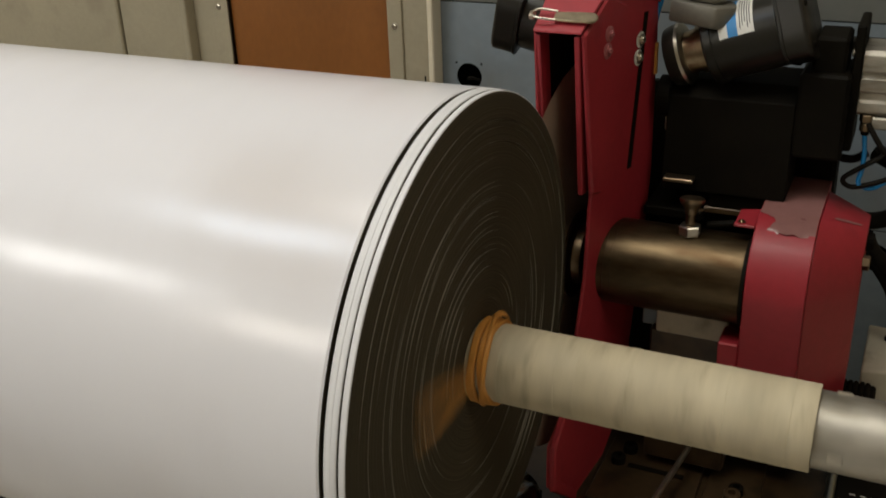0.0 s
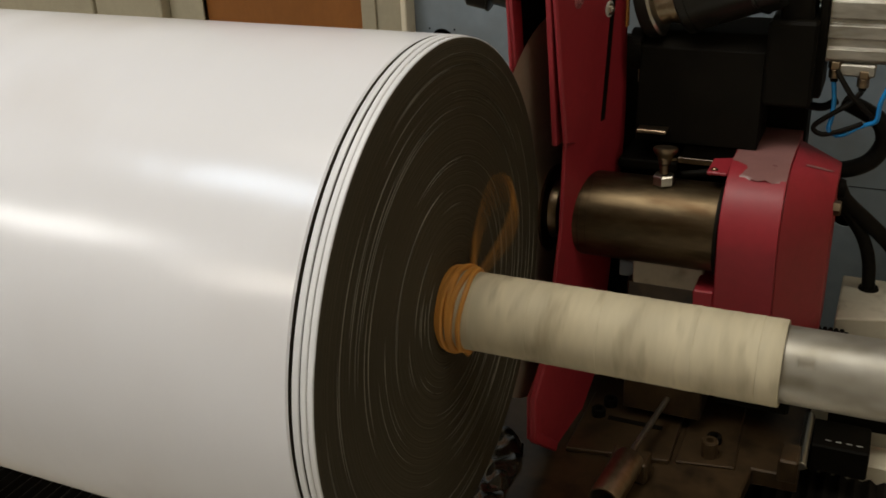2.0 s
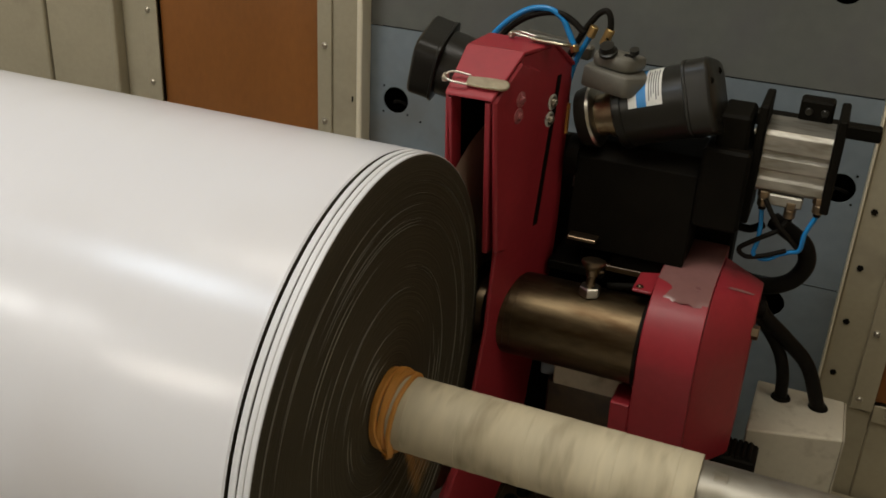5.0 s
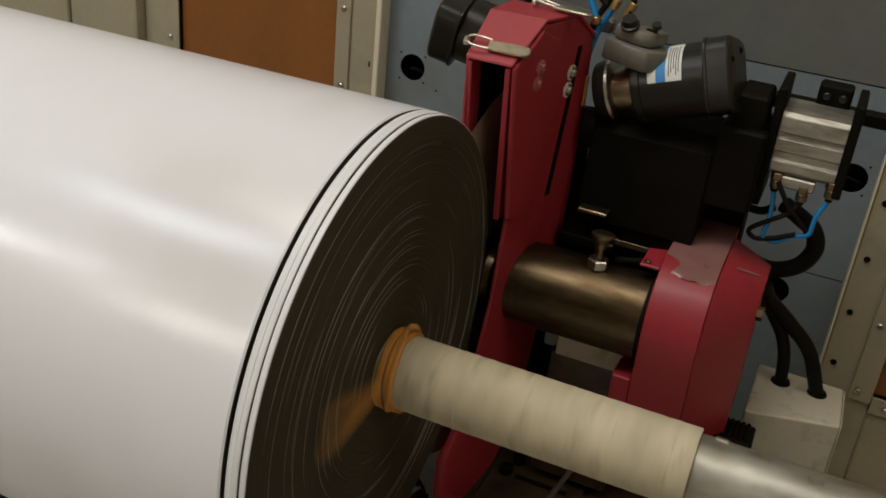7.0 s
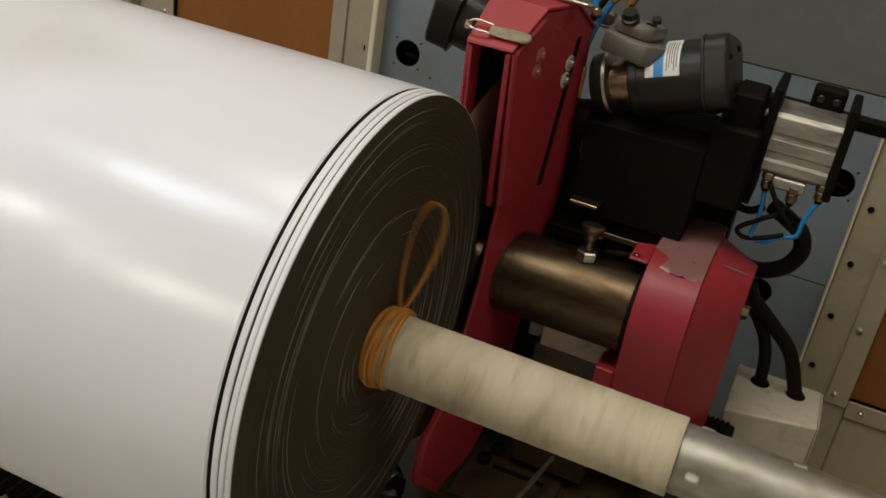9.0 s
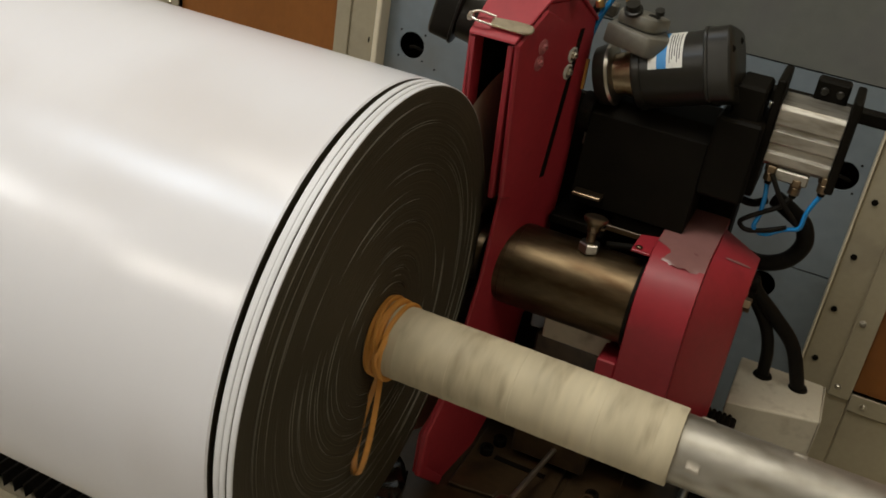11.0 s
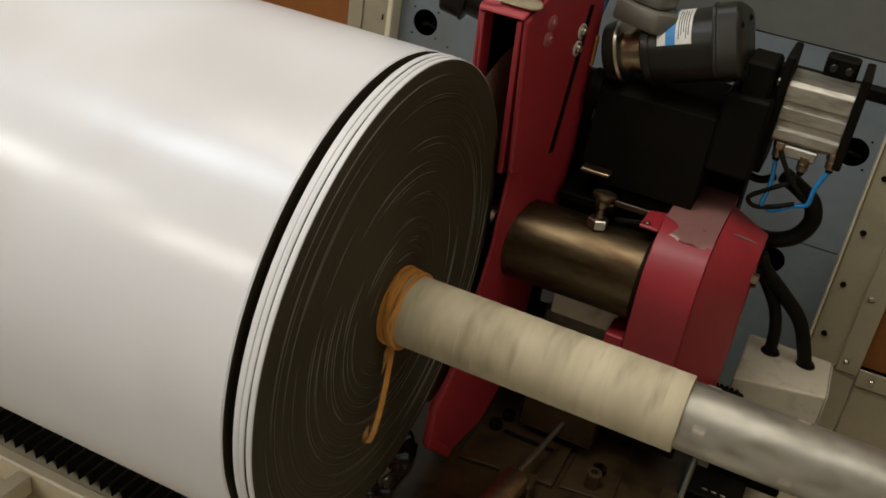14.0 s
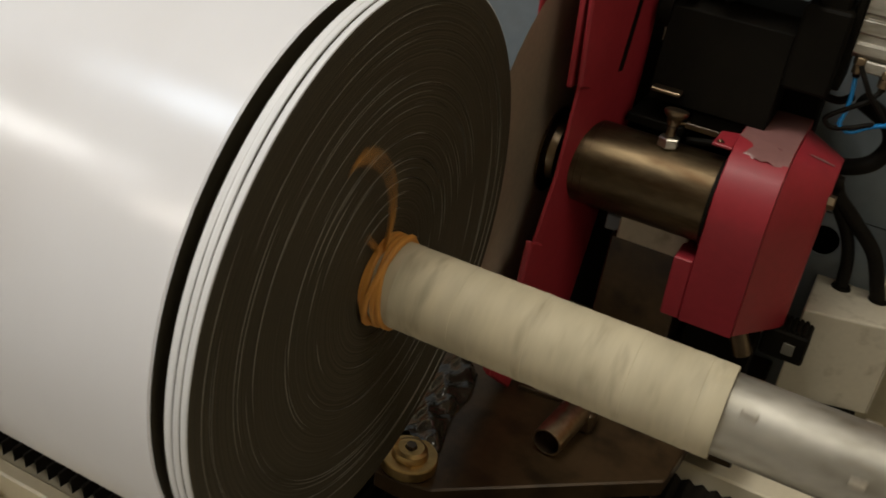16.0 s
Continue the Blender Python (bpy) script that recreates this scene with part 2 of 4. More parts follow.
def prism(poly, lo, hi, axis="x", bevel=0.0, bm=None, seg=1):
    """A polygon extruded along an axis; poly holds the two other coordinates in order (y, z), (x, z) or (x, y)."""
    bm = bm or bmesh.new()

    def at(p, h):
        return {"x": (h, p[0], p[1]), "y": (p[0], h, p[1]), "z": (p[0], p[1], h)}[axis]
    lo_v = [bm.verts.new(at(p, lo)) for p in poly]
    hi_v = [bm.verts.new(at(p, hi)) for p in poly]
    k = len(poly)
    faces = [bm.faces.new(lo_v[::-1]), bm.faces.new(hi_v)]
    faces += [bm.faces.new((lo_v[i], lo_v[(i + 1) % k], hi_v[(i + 1) % k], hi_v[i])) for i in range(k)]
    bmesh.ops.recalc_face_normals(bm, faces=faces)
    if bevel:
        es = list({e for f in faces for e in f.edges})
        bmesh.ops.bevel(bm, geom=es, offset=bevel, segments=seg, affect="EDGES", profile=0.5)
    return bm


def lathe(profile, n=48, bm=None, m=None, closed=False):
    """Turns a profile of (along, radius) round the x axis; m moves it."""
    bm = bm or bmesh.new()
    m = m or Matrix()
    rings = []
    for x, r in profile:
        if r <= 1e-6:
            rings.append([bm.verts.new(m @ Vector((x, 0, 0)))])
        else:
            rings.append([bm.verts.new(m @ Vector((x, r * math.cos(i * math.tau / n), r * math.sin(i * math.tau / n)))) for i in range(n)])
    pairs = list(zip(rings, rings[1:])) + ([(rings[-1], rings[0])] if closed else [])
    for a, b in pairs:
        if len(a) == 1 and len(b) == 1:
            continue
        for i in range(n):
            j = (i + 1) % n
            if len(a) == 1:
                bm.faces.new((a[0], b[j], b[i]))
            elif len(b) == 1:
                bm.faces.new((a[i], a[j], b[0]))
            else:
                bm.faces.new((a[i], a[j], b[j], b[i]))
    return bm


def along(p, q):
    """The pose that lays the x axis from p towards q."""
    p, q = Vector(p), Vector(q)
    return Matrix.Translation(p) @ (q - p).to_track_quat("X", "Z").to_matrix().to_4x4()


def rod(p, q, r, n=20, bm=None, edge=0.001):
    length = (Vector(q) - Vector(p)).length
    e = min(edge, r * 0.4, length * 0.3)
    return lathe([(0, 0), (0, r - e), (e, r), (length - e, r), (length, r - e), (length, 0)], n, bm, along(p, q))


def spline(points, steps=10):
    """A smooth line through the points."""
    p = [Vector(points[0]) * 2 - Vector(points[1])] + [Vector(q) for q in points] + [Vector(points[-1]) * 2 - Vector(points[-2])]
    out = []
    for i in range(1, len(p) - 2):
        for k in range(steps):
            t = k / steps
            a, b, c, d = p[i - 1:i + 3]
            out.append(0.5 * ((2 * b) + (c - a) * t + (2 * a - 5 * b + 4 * c - d) * t * t + (3 * b - a - 3 * c + d) * t ** 3))
    return out + [p[-2]]


def hose(points, r, n=10, bm=None, steps=9, ribs=0.0):
    """A round hose swept along a smooth line; ribs: the depth of its corrugation."""
    bm = bm or bmesh.new()
    line = spline(points, steps)
    up, rings = Vector((0.13, 0.3, 1)).normalized(), []
    for i, p in enumerate(line):
        d = (line[min(i + 1, len(line) - 1)] - line[max(i - 1, 0)]).normalized()
        side = d.cross(up).normalized()
        up = side.cross(d).normalized()
        q = r + (ribs if i % 2 else 0)
        rings.append([bm.verts.new(p + side * math.cos(k * math.tau / n) * q + up * math.sin(k * math.tau / n) * q) for k in range(n)])
    for a, b in zip(rings, rings[1:]):
        for k in range(n):
            bm.faces.new((a[k], a[(k + 1) % n], b[(k + 1) % n], b[k]))
    bm.faces.new(rings[0][::-1]), bm.faces.new(rings[-1])
    return bm


def hexagon(m, r, h, bm=None):
    """A hexagonal nut or bolt head along x, with chamfered ends."""
    return lathe([(0, 0), (0, r * 0.9), (h * 0.12, r), (h * 0.88, r), (h, r * 0.9), (h, 0)], 6, bm, m)


def screw(name, p, d, r, parent, mat=None, label=""):
    """A domed socket screw at p, its head towards d."""
    m = along(p, Vector(p) + Vector(d))
    h = r * 0.75
    return part(name, lathe([(-0.001, r * 1.5), (0.0006, r * 1.5), (0.0008, r), (h * 0.6, r), (h, r * 0.72), (h, r * 0.45), (h * 0.5, r * 0.4), (h * 0.5, 0)], 14, None, m),
                mat or ZINC, parent, label, 40)


def sheet_with_holes(x0, x1, z0, z1, y0, y1, holes, parent, name, mat, label=""):
    """A sheet in the plane of x and z from y0 to y1, with round holes cut through it (x, z, radius)."""
    bm = bmesh.new()
    loops = [[(x0, z0), (x1, z0), (x1, z1), (x0, z1)]]
    loops += [[(hx + r * math.cos(k * math.tau / 28), hz + r * math.sin(k * math.tau / 28)) for k in range(28)] for hx, hz, r in holes]
    edges = []
    for loop in loops:
        v = [bm.verts.new((x, y0, z)) for x, z in loop]
        edges += [bm.edges.new((v[i], v[(i + 1) % len(v)])) for i in range(len(v))]
    made = bmesh.ops.triangle_fill(bm, edges=edges, use_beauty=True)
    faces = [f for f in made["geom"] if isinstance(f, bmesh.types.BMFace)]
    out = bmesh.ops.extrude_face_region(bm, geom=faces)
    for q in out["geom"]:
        if isinstance(q, bmesh.types.BMVert):
            q.co.y = y1
    return part(name, bm, mat, parent, label)


# ---------------------------------------------------------------- the hall
def structure(name, bm, mat, label, category):
    return tagged(part(name, bm, mat), label, category, kind="structure")


def hall():
    structure("floor", box((-6, -4.3, -0.2), (5, 4.3, 0), 0), FLOORM, "grey concrete floor of the factory hall", "floor")
    structure("ceiling", box((-6, -4.3, 5.0), (5, 4.3, 5.2), 0), WALLM, "pale plastered ceiling of the factory hall", "ceiling")
    structure("wall_north", box((-6, 4.1, 0), (5, 4.3, 5.0), 0), WALLM, "pale plastered wall behind the machine", "wall")
    structure("wall_east", box((4.8, -4.2, 0), (5, 4.1, 5.0), 0), WALLM, "pale plastered side wall of the hall", "wall")
    structure("wall_west", box((-6, -4.2, 0), (-5.8, 4.1, 5.0), 0), WALLM, "pale plastered side wall of the hall", "wall")
    bm = bmesh.new()
    holes = [(-5.2, -3.6, 3.6, 4.5), (-3.2, -2.2, 2.8, 3.4)]
    xs = [-6, -5.2, -3.6, -3.2, -2.2, 5]
    for a, b in zip(xs, xs[1:]):
        cut = [h for h in holes if h[0] == a]
        if cut:
            box((a, -4.3, 0), (b, -4.2, cut[0][2]), 0, bm), box((a, -4.3, cut[0][3]), (b, -4.2, 5), 0, bm)
        else:
            box((a, -4.3, 0), (b, -4.2, 5), 0, bm)
    structure("wall_south", bm, WALLM, "pale plastered front wall with high windows", "wall")
    for k, (a, b, c, d) in enumerate(holes):
        w = thing(f"window_{k + 1}", "high factory window with bright daylight behind", "window", kind="structure")
        bm = bmesh.new()
        for p, q in (((a, -4.29, c), (b, -4.21, c + 0.05)), ((a, -4.29, d - 0.05), (b, -4.21, d)), ((a, -4.29, c + 0.05), (a + 0.05, -4.21, d - 0.05)),
                     ((b - 0.05, -4.29, c + 0.05), (b, -4.21, d - 0.05))):
            box(p, q, 0.004, bm)
        part("window_frame", bm, CREAM, w)
        part("pane", box((a + 0.05, -4.26, c + 0.05), (b - 0.05, -4.25, d - 0.05), 0), GLASS, w)


hall()


# ---------------------------------------------------------------- the machine's back wall
YW = 0.76                                    # front of the blue sheet metal
XL, XR = -0.402, 0.452                       # where the cream posts begin


def back_wall():
    wall = thing("wall_machine_back", "blue-grey sheet metal back wall of the slitting machine", "machine wall", kind="structure")
    # upper panel in the darkened grey: its shade is in the colour
    sheet_with_holes(XL, XR, 1.218, 2.1, YW, YW + 0.003, [(0.366, 1.372, 0.024)], wall, "panel", PANELSHADE)
    sheet_with_holes(XL, XR, 0.893, 1.2155, YW, YW + 0.003, [(-0.350, 1.085, 0.0245), (0.417, 1.068, 0.0245)], wall, "panel", PANEL)
    sheet_with_holes(XL, XR, 0.30, 0.8905, YW, YW + 0.003, [(0.352, 0.846, 0.024)], wall, "panel", PANEL)
    part("backing", box((XL - 0.6, YW + 0.06, 0.3), (XR + 0.6, YW + 0.08, 2.1), 0), BLACK, wall)
    for x, z in ((-0.350, 1.085), (0.415, 1.068)):
        for dx, dz in ((-0.024, 0.024), (0.024, 0.024), (-0.024, -0.024), (0.024, -0.024), (0.05, -0.033)):
            part("rivet_hole", lathe([(0, 0), (0, 0.002), (0.0012, 0.0015), (0.0012, 0)], 10, None, along((x + dx, YW, z + dz), (x + dx, YW - 1, z + dz))), BLACK, wall)
        part("cable_stub", hose([(x - 0.012, YW + 0.02, z - 0.01), (x, YW + 0.014, z - 0.006), (x + 0.016, YW + 0.02, z - 0.012)], 0.003), RUBBER, wall)
    return wall


back_wall()


def screw_strip(name, x0, x1, z0, z1, y, screws, label, parent_label):
    t = thing(name, parent_label, "machine frame", kind="structure")
    part("strip", box((x0, y - 0.004, z0), (x1, y, z1), 0.001), CREAM, t, label)
    for x, z in screws:
        screw("screw", (x, y - 0.004, z), (0, -1, 0), 0.0042, t)
    return t


def frame_posts():
    # post and amber panel on the log side
    p = thing("post_left", "cream painted steel post of the machine enclosure", "post", kind="structure")
    part("post_body", box((-0.497, YW - 0.020, 0.3), (-0.414, YW + 0.05, 2.1), 0.002), CREAM, p)
    part("bright_edge", box((-0.4135, YW - 0.034, 0.3), (-0.4025, YW + 0.05, 2.1), 0.002), CREAMLIT, p, "bright cream folded edge")
    part("slot", box((-0.4285, YW - 0.0212, 1.075), (-0.4260, YW - 0.0195, 1.085), 0), BLACK, p)
    screw_strip("trim_left", -0.497, -0.468, 0.3, 2.1, YW - 0.0205, [(-0.482, 1.03 + 0.142 * k) for k in range(-2, 6)], "cream strip that clamps the panel", "cream clamping strip with dome screws beside the amber panel")
    structure("panel_amber", box((-0.845, YW - 0.013, 0.3), (-0.4975, YW + 0.006, 2.1), 0.001), BOARD, "amber brown board panel of the machine door", "panel")
    screw_strip("trim_far_left", -0.878, -0.8455, 0.3, 2.1, YW - 0.0205, [(-0.866, 1.045 + 0.142 * k) for k in range(-2, 6)], "cream strip that clamps the panel", "cream clamping strip with dome screws beside the amber panel")
    q = thing("post_far_left", "cream painted folded steel post beside the amber panel", "post", kind="structure")
    part("post_body", box((-0.93, YW - 0.020, 0.3), (-0.8785, YW + 0.05, 2.1), 0.002), CREAM, q)
    part("fold", box((-0.945, YW - 0.045, 0.3), (-0.9305, YW + 0.05, 2.1), 0.005, seg=2), CREAM, q)
    part("fold", box((-1.11, YW - 0.030, 0.3), (-0.9455, YW + 0.05, 2.1), 0.004, seg=2), CREAM, q)
    structure("wall_machine_left", box((-2.4, YW - 0.036, 0.3), (-1.1125, YW + 0.05, 2.1), 0.003), CREAM, "cream painted steel wall of the machine enclosure", "machine wall")
    # post and amber panel at the free end of the shaft
    r = thing("post_right", "cream painted steel post of the machine enclosure", "post", kind="structure")
    part("bright_edge", box((XR + 0.0005, YW - 0.028, 0.3), (XR + 0.004, YW + 0.05, 2.1), 0.001), CREAMLIT, r, "bright cream folded edge")
    part("post_body", box((XR + 0.0045, YW - 0.022, 0.3), (0.548, YW + 0.05, 2.1), 0.002), CREAM, r)
    for z in (0.757, 0.854, 0.951, 1.048, 1.145):
        part("bolt_hole", hexagon(along((XR + 0.022, YW - 0.0222, z), (XR + 0.022, YW - 1, z)), 0.0055, 0.002), BLACK, r)
    screw_strip("trim_right", 0.512, 0.5475, 0.70, 2.1, YW - 0.0225, [(0.523, 0.7195 + 0.126 * k) for k in range(8)], "cream strip that clamps the panel", "cream clamping strip with dome screws beside the amber panel")
    structure("panel_amber_right", box((0.5485, YW - 0.014, 0.715), (1.3, YW + 0.006, 2.1), 0.001), BOARD, "amber brown board panel of the machine door", "panel")
    screw_strip("trim_sill", 0.5485, 1.3, 0.682, 0.7145, YW - 0.0225, [(0.572 + 0.14 * k, 0.698) for k in range(5)], "cream strip that clamps the panel", "cream clamping strip with dome screws under the amber panel")
    structure("wall_machine_sill", box((0.5485, YW - 0.022, 0.3), (1.3, YW + 0.05, 0.6815), 0.003), CREAM, "cream painted lower enclosure panel", "machine wall")


frame_posts()


# ---------------------------------------------------------------- the machine's bed under the roll
def bellows(y0, y1, x0, x1, z, pitch, depth, tooth):
    """Folded way cover: ridges across, and a stepped front edge where each fold laps over the next."""
    bm = bmesh.new()
    k = int((x1 - x0) / pitch)
    prof = []
    for i in range(k):
        prof += [(x0 + i * pitch, z - depth, 0.0), (x0 + (i + 0.46) * pitch, z, 0.45 * tooth), (x0 + (i + 0.54) * pitch, z, 0.55 * tooth), (x0 + (i + 0.94) * pitch, z - depth * 0.9, tooth)]
    prof.append((x0 + k * pitch, z - depth, 0.0))
    rows = [[bm.verts.new((x, y - (d if y == y0 else 0), h)) for x, h, d in prof] for y in (y0, y1)]
    low = [[bm.verts.new((x, y - (d if y == y0 else 0), z - depth - 0.004)) for x, h, d in prof] for y in (y0, y1)]
    for a, b in ((rows[0], rows[1]), (low[1], low[0]), (low[0], rows[0]), (rows[1], low[1])):
        for i in range(len(prof) - 1):
            bm.faces.new((a[i], a[i + 1], b[i + 1], b[i]))
    return bm


def machine_bed():
    t = thing("machine_bed", "cream machine bed with black folded way covers", "machine bed", kind="structure")
    part("way_cover", bellows(-0.013, 0.49, -1.6, 1.2, 0.536, 0.0205, 0.007, 0.0135), RUBBER, t, "black folded bellows")
    # ledge, rails and shelf take the lightened cream, as if lit from the front
    part("ledge", box((-1.7, -0.029, 0.47), (1.3, 0.03, 0.5195), 0.001), CREAMLIT, t, "cream ledge under the bellows, coloured as if lit")
    part("front_rail", box((-1.7, -0.052, 0.44), (1.3, -0.0295, 0.526), 0.003), CREAMLIT, t, "cream painted rail")
    part("shelf", box((-1.7, -0.125, 0.44), (1.3, -0.0525, 0.486), 0.003), CREAMLIT, t)
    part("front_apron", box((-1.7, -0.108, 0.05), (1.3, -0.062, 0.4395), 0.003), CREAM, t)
    part("back_rail", box((-1.7, 0.497, 0.47), (1.3, 0.552, 0.556), 0.003), CREAMLIT, t, "cream painted rail")
    part("back_apron", box((-1.7, 0.553, 0.05), (1.3, YW - 0.03, 0.53), 0.003), CREAM, t)
    part("foot", box((-1.7, -0.06, 0.0), (1.3, 0.55, 0.06), 0.003), BLACK, t)
    part("deck", box((-1.7, 0.031, 0.40), (1.3, 0.49, 0.46), 0.003), BLACK, t)
    # fittings on the front rail
    for x in (-0.98, -0.545, -0.11):
        part("bracket", box((x, -0.118, 0.4865), (x + 0.028, -0.0525, 0.520), 0.003), CREAMLIT, t, "cream bracket on the rail")
        part("stop_block", box((x + 0.001, -0.140, 0.470), (x + 0.026, -0.1255, 0.506), 0.003), BLACK, t)
    part("guide_shaft", rod((-1.6, -0.150, 0.455), (0.3, -0.150, 0.455), 0.013, 24), ZINC, t, "bright round guide shaft", 40)
    return t


machine_bed()


# ---------------------------------------------------------------- the roll on its shaft
AX = (0.0, 0.0, 1.0)                         # middle of the roll's cut end; its axis runs along x
ROLL_R, CORE_R = 0.282, 0.0415
LOG_END, SLICES = -0.0290, []             # the log's cut end; the slices before it


def disc_slice(name, x0, x1, r_out, r_in, parent, seed, wob):
    """One slice of the roll between two cuts, slightly out of true, with a liner-white rim and foam ends."""
    rnd = random.Random(seed)
    bm = bmesh.new()
    n, ph = 128, rnd.uniform(0, 6.28)
    prof = [(x0, r_in), (x0, r_out - 0.0008), (x0 + 0.0006, r_out), ((x0 + x1) / 2, r_out + 0.0003), (x1 - 0.0006, r_out), (x1, r_out - 0.0010), (x1 + 0.0006, r_out - 0.035), (x1, r_in)]
    rings = []
    for k, (x, r) in enumerate(prof):
        ring = []
        for i in range(n):
            a = i * math.tau / n
            w = wob * math.sin(a + ph) * (r / r_out) + 0.0003 * math.sin(5 * a + ph)
            ring.append(bm.verts.new((x + w, r * math.cos(a), r * math.sin(a))))
        rings.append(ring)
    for k in range(len(prof)):
        a, b = rings[k], rings[(k + 1) % len(prof)]
        for i in range(n):
            f = bm.faces.new((a[i], a[(i + 1) % n], b[(i + 1) % n], b[i]))
            f.material_index = 0 if 1 <= k <= 4 else 1
    return part(name, bm, [LINER, FOAM], parent, smooth=45)


def tape_roll():
    t = thing("tape_roll", "large white film roll with dark foam plies, half cut into slices", "tape roll", at=pose(*AX))
    bm = lathe([(-1.75, 0.04), (-1.75, ROLL_R - 0.004), (-1.746, ROLL_R), (-1.74, ROLL_R), (-1.2, ROLL_R), (-0.6, ROLL_R), (LOG_END - 0.006, ROLL_R), (LOG_END - 0.002, ROLL_R), (LOG_END, ROLL_R - 0.0012), (LOG_END, 0.066)], 160)
    for f in bm.faces:
        f.material_index = 1 if all(abs(v.co.x - LOG_END) < 1e-4 for v in f.verts) else 0
    SLICES.append(part("log", bm, [FILM, FOAM], t, "uncut white film log", 40))
    part("cut_root", lathe([(LOG_END - 0.001, 0.062), (LOG_END - 0.001, 0.066), (-0.009, 0.066), (-0.009, 0.043)], 64), FOAM, t, smooth=40)
    for x0, x1, dr, r_in, seed, wob in ((-0.0210, -0.0140, 0.0003, 0.06, 3, 0.0006), (-0.0138, -0.0077, 0.0005, 0.06, 5, 0.0006), (-0.0074, -0.0010, 0.0014, 0.043, 8, 0.0004)):
        SLICES.append(disc_slice("slice", x0, x1, ROLL_R - dr, r_in, t, seed, wob))
    # pale liner threads that stand out of the cut end
    rnd = random.Random(11)
    for k in range(92):
        r = 0.062 + 0.205 * (k / 92) ** 0.85 + rnd.uniform(-0.006, 0.006)
        a0, span = rnd.uniform(0, 6.28), rnd.uniform(0.15, 1.2)
        wd = rnd.choice((0.00000, 0.00001, 0.00002, 0.00003, 0.00005, 0.00012))
        bm, m = bmesh.new(), 26
        top, low = [], []
        for i in range(m + 1):
            a = a0 + span * i / m
            q = wd * math.sin(math.pi * i / m) + 0.00004
            top.append(bm.verts.new((0.0001, (r + q) * math.cos(a), (r + q) * math.sin(a))))
            low.append(bm.verts.new((0.0005, r * math.cos(a), r * math.sin(a))))
        back = [bm.verts.new((-0.0006, v.co.y, v.co.z)) for v in low]
        for i in range(m):
            bm.faces.new((top[i], top[i + 1], low[i + 1], low[i]))
            bm.faces.new((low[i], low[i + 1], back[i + 1], back[i]))
        part("liner_thread", bm, THREAD, SLICES[3])
    return t


def core_tube():
    """Cream paper tube, wound in a spiral of overlapping strips."""
    t = thing("core_tube", "cream spiral-wound paper core sticking out of the roll", "paper tube", at=pose(*AX))
    prof = [(-0.03, 0.037)]
    x, k = -0.03, 0
    prof.append((x, CORE_R))
    rnd = random.Random(4)
    while x < 0.325:
        x += rnd.uniform(0.010, 0.022)
        prof += [(min(x, 0.327), CORE_R + rnd.uniform(-0.0001, 0.0002)), (min(x, 0.327) + 0.0007, CORE_R - 0.00022)]
    prof += [(0.3305, CORE_R), (0.332, CORE_R - 0.0006), (0.332, 0.0378), (0.32, 0.0376)]
    part("tube_wall", lathe(prof, 72, closed=True), PAPER, t, smooth=40)
    part("seam", hose([(0.3315, CORE_R * math.cos(1.0), CORE_R * math.sin(1.0)), (0.325, CORE_R * math.cos(1.05), CORE_R * math.sin(1.05)), (0.318, CORE_R * math.cos(1.1), CORE_R * math.sin(1.1))], 0.0006, 6), PAPER, t)
    return t


def shaft():
    t = thing("winding_shaft", "bare aluminium winding shaft with small spring keys", "shaft", at=pose(*AX))
    part("shaft_body", lathe([(-0.02, 0), (-0.02, 0.0365), (1.10, 0.0365), (1.103, 0.034), (1.103, 0)], 72), ALU, t, smooth=40)
    for k in range(8):
        for j in range(3):
            a, x = j * math.tau / 3 + 0.5 * (k % 2), 0.345 + 0.09 * k
            m = Matrix.Rotation(a, 4, "X")
            bm = box((x, -0.003, 0.0355), (x + 0.014, 0.003, 0.0385), 0.001)
            bmesh.ops.transform(bm, matrix=m, verts=bm.verts)
            part("spring_key", bm, ZINC, t)
    return t


def flat_loop(length, width, swing, w=0.0064, t=0.0016, root=0.044, x=0.006):
    """A loop of flat rubber that stands out from the core, seen as a drop; swing turns its plane about the spoke."""
    bm = bmesh.new()
    pts = []
    n = 44
    side = Vector((math.cos(swing), math.sin(swing), 0))
    for i in range(n + 1):
        u = i / n
        a = math.tau * u
        h = root + length * (1 - math.cos(a)) / 2
        s = width * math.sin(a) * (0.35 + 0.65 * ((1 - math.cos(a)) / 2) ** 0.8)
        pts.append(Vector((x, 0, h)) + side * s)
    nrm = side.cross(Vector((0, 0, 1))).normalized()
    rings = []
    for i, p in enumerate(pts):
        d = (pts[(i + 1) % n] - pts[i - 1 if i else n - 1]).normalized()
        out = d.cross(nrm).normalized()
        rings.append([bm.verts.new(p + nrm * sx * w / 2 + out * so * t / 2) for sx, so in ((-1, -1), (1, -1), (1, 1), (-1, 1))])
    for a, b in zip(rings, rings[1:]):
        for k in range(4):
            bm.faces.new((a[k], a[(k + 1) % 4], b[(k + 1) % 4], b[k]))
    return bm


LOOPS = []


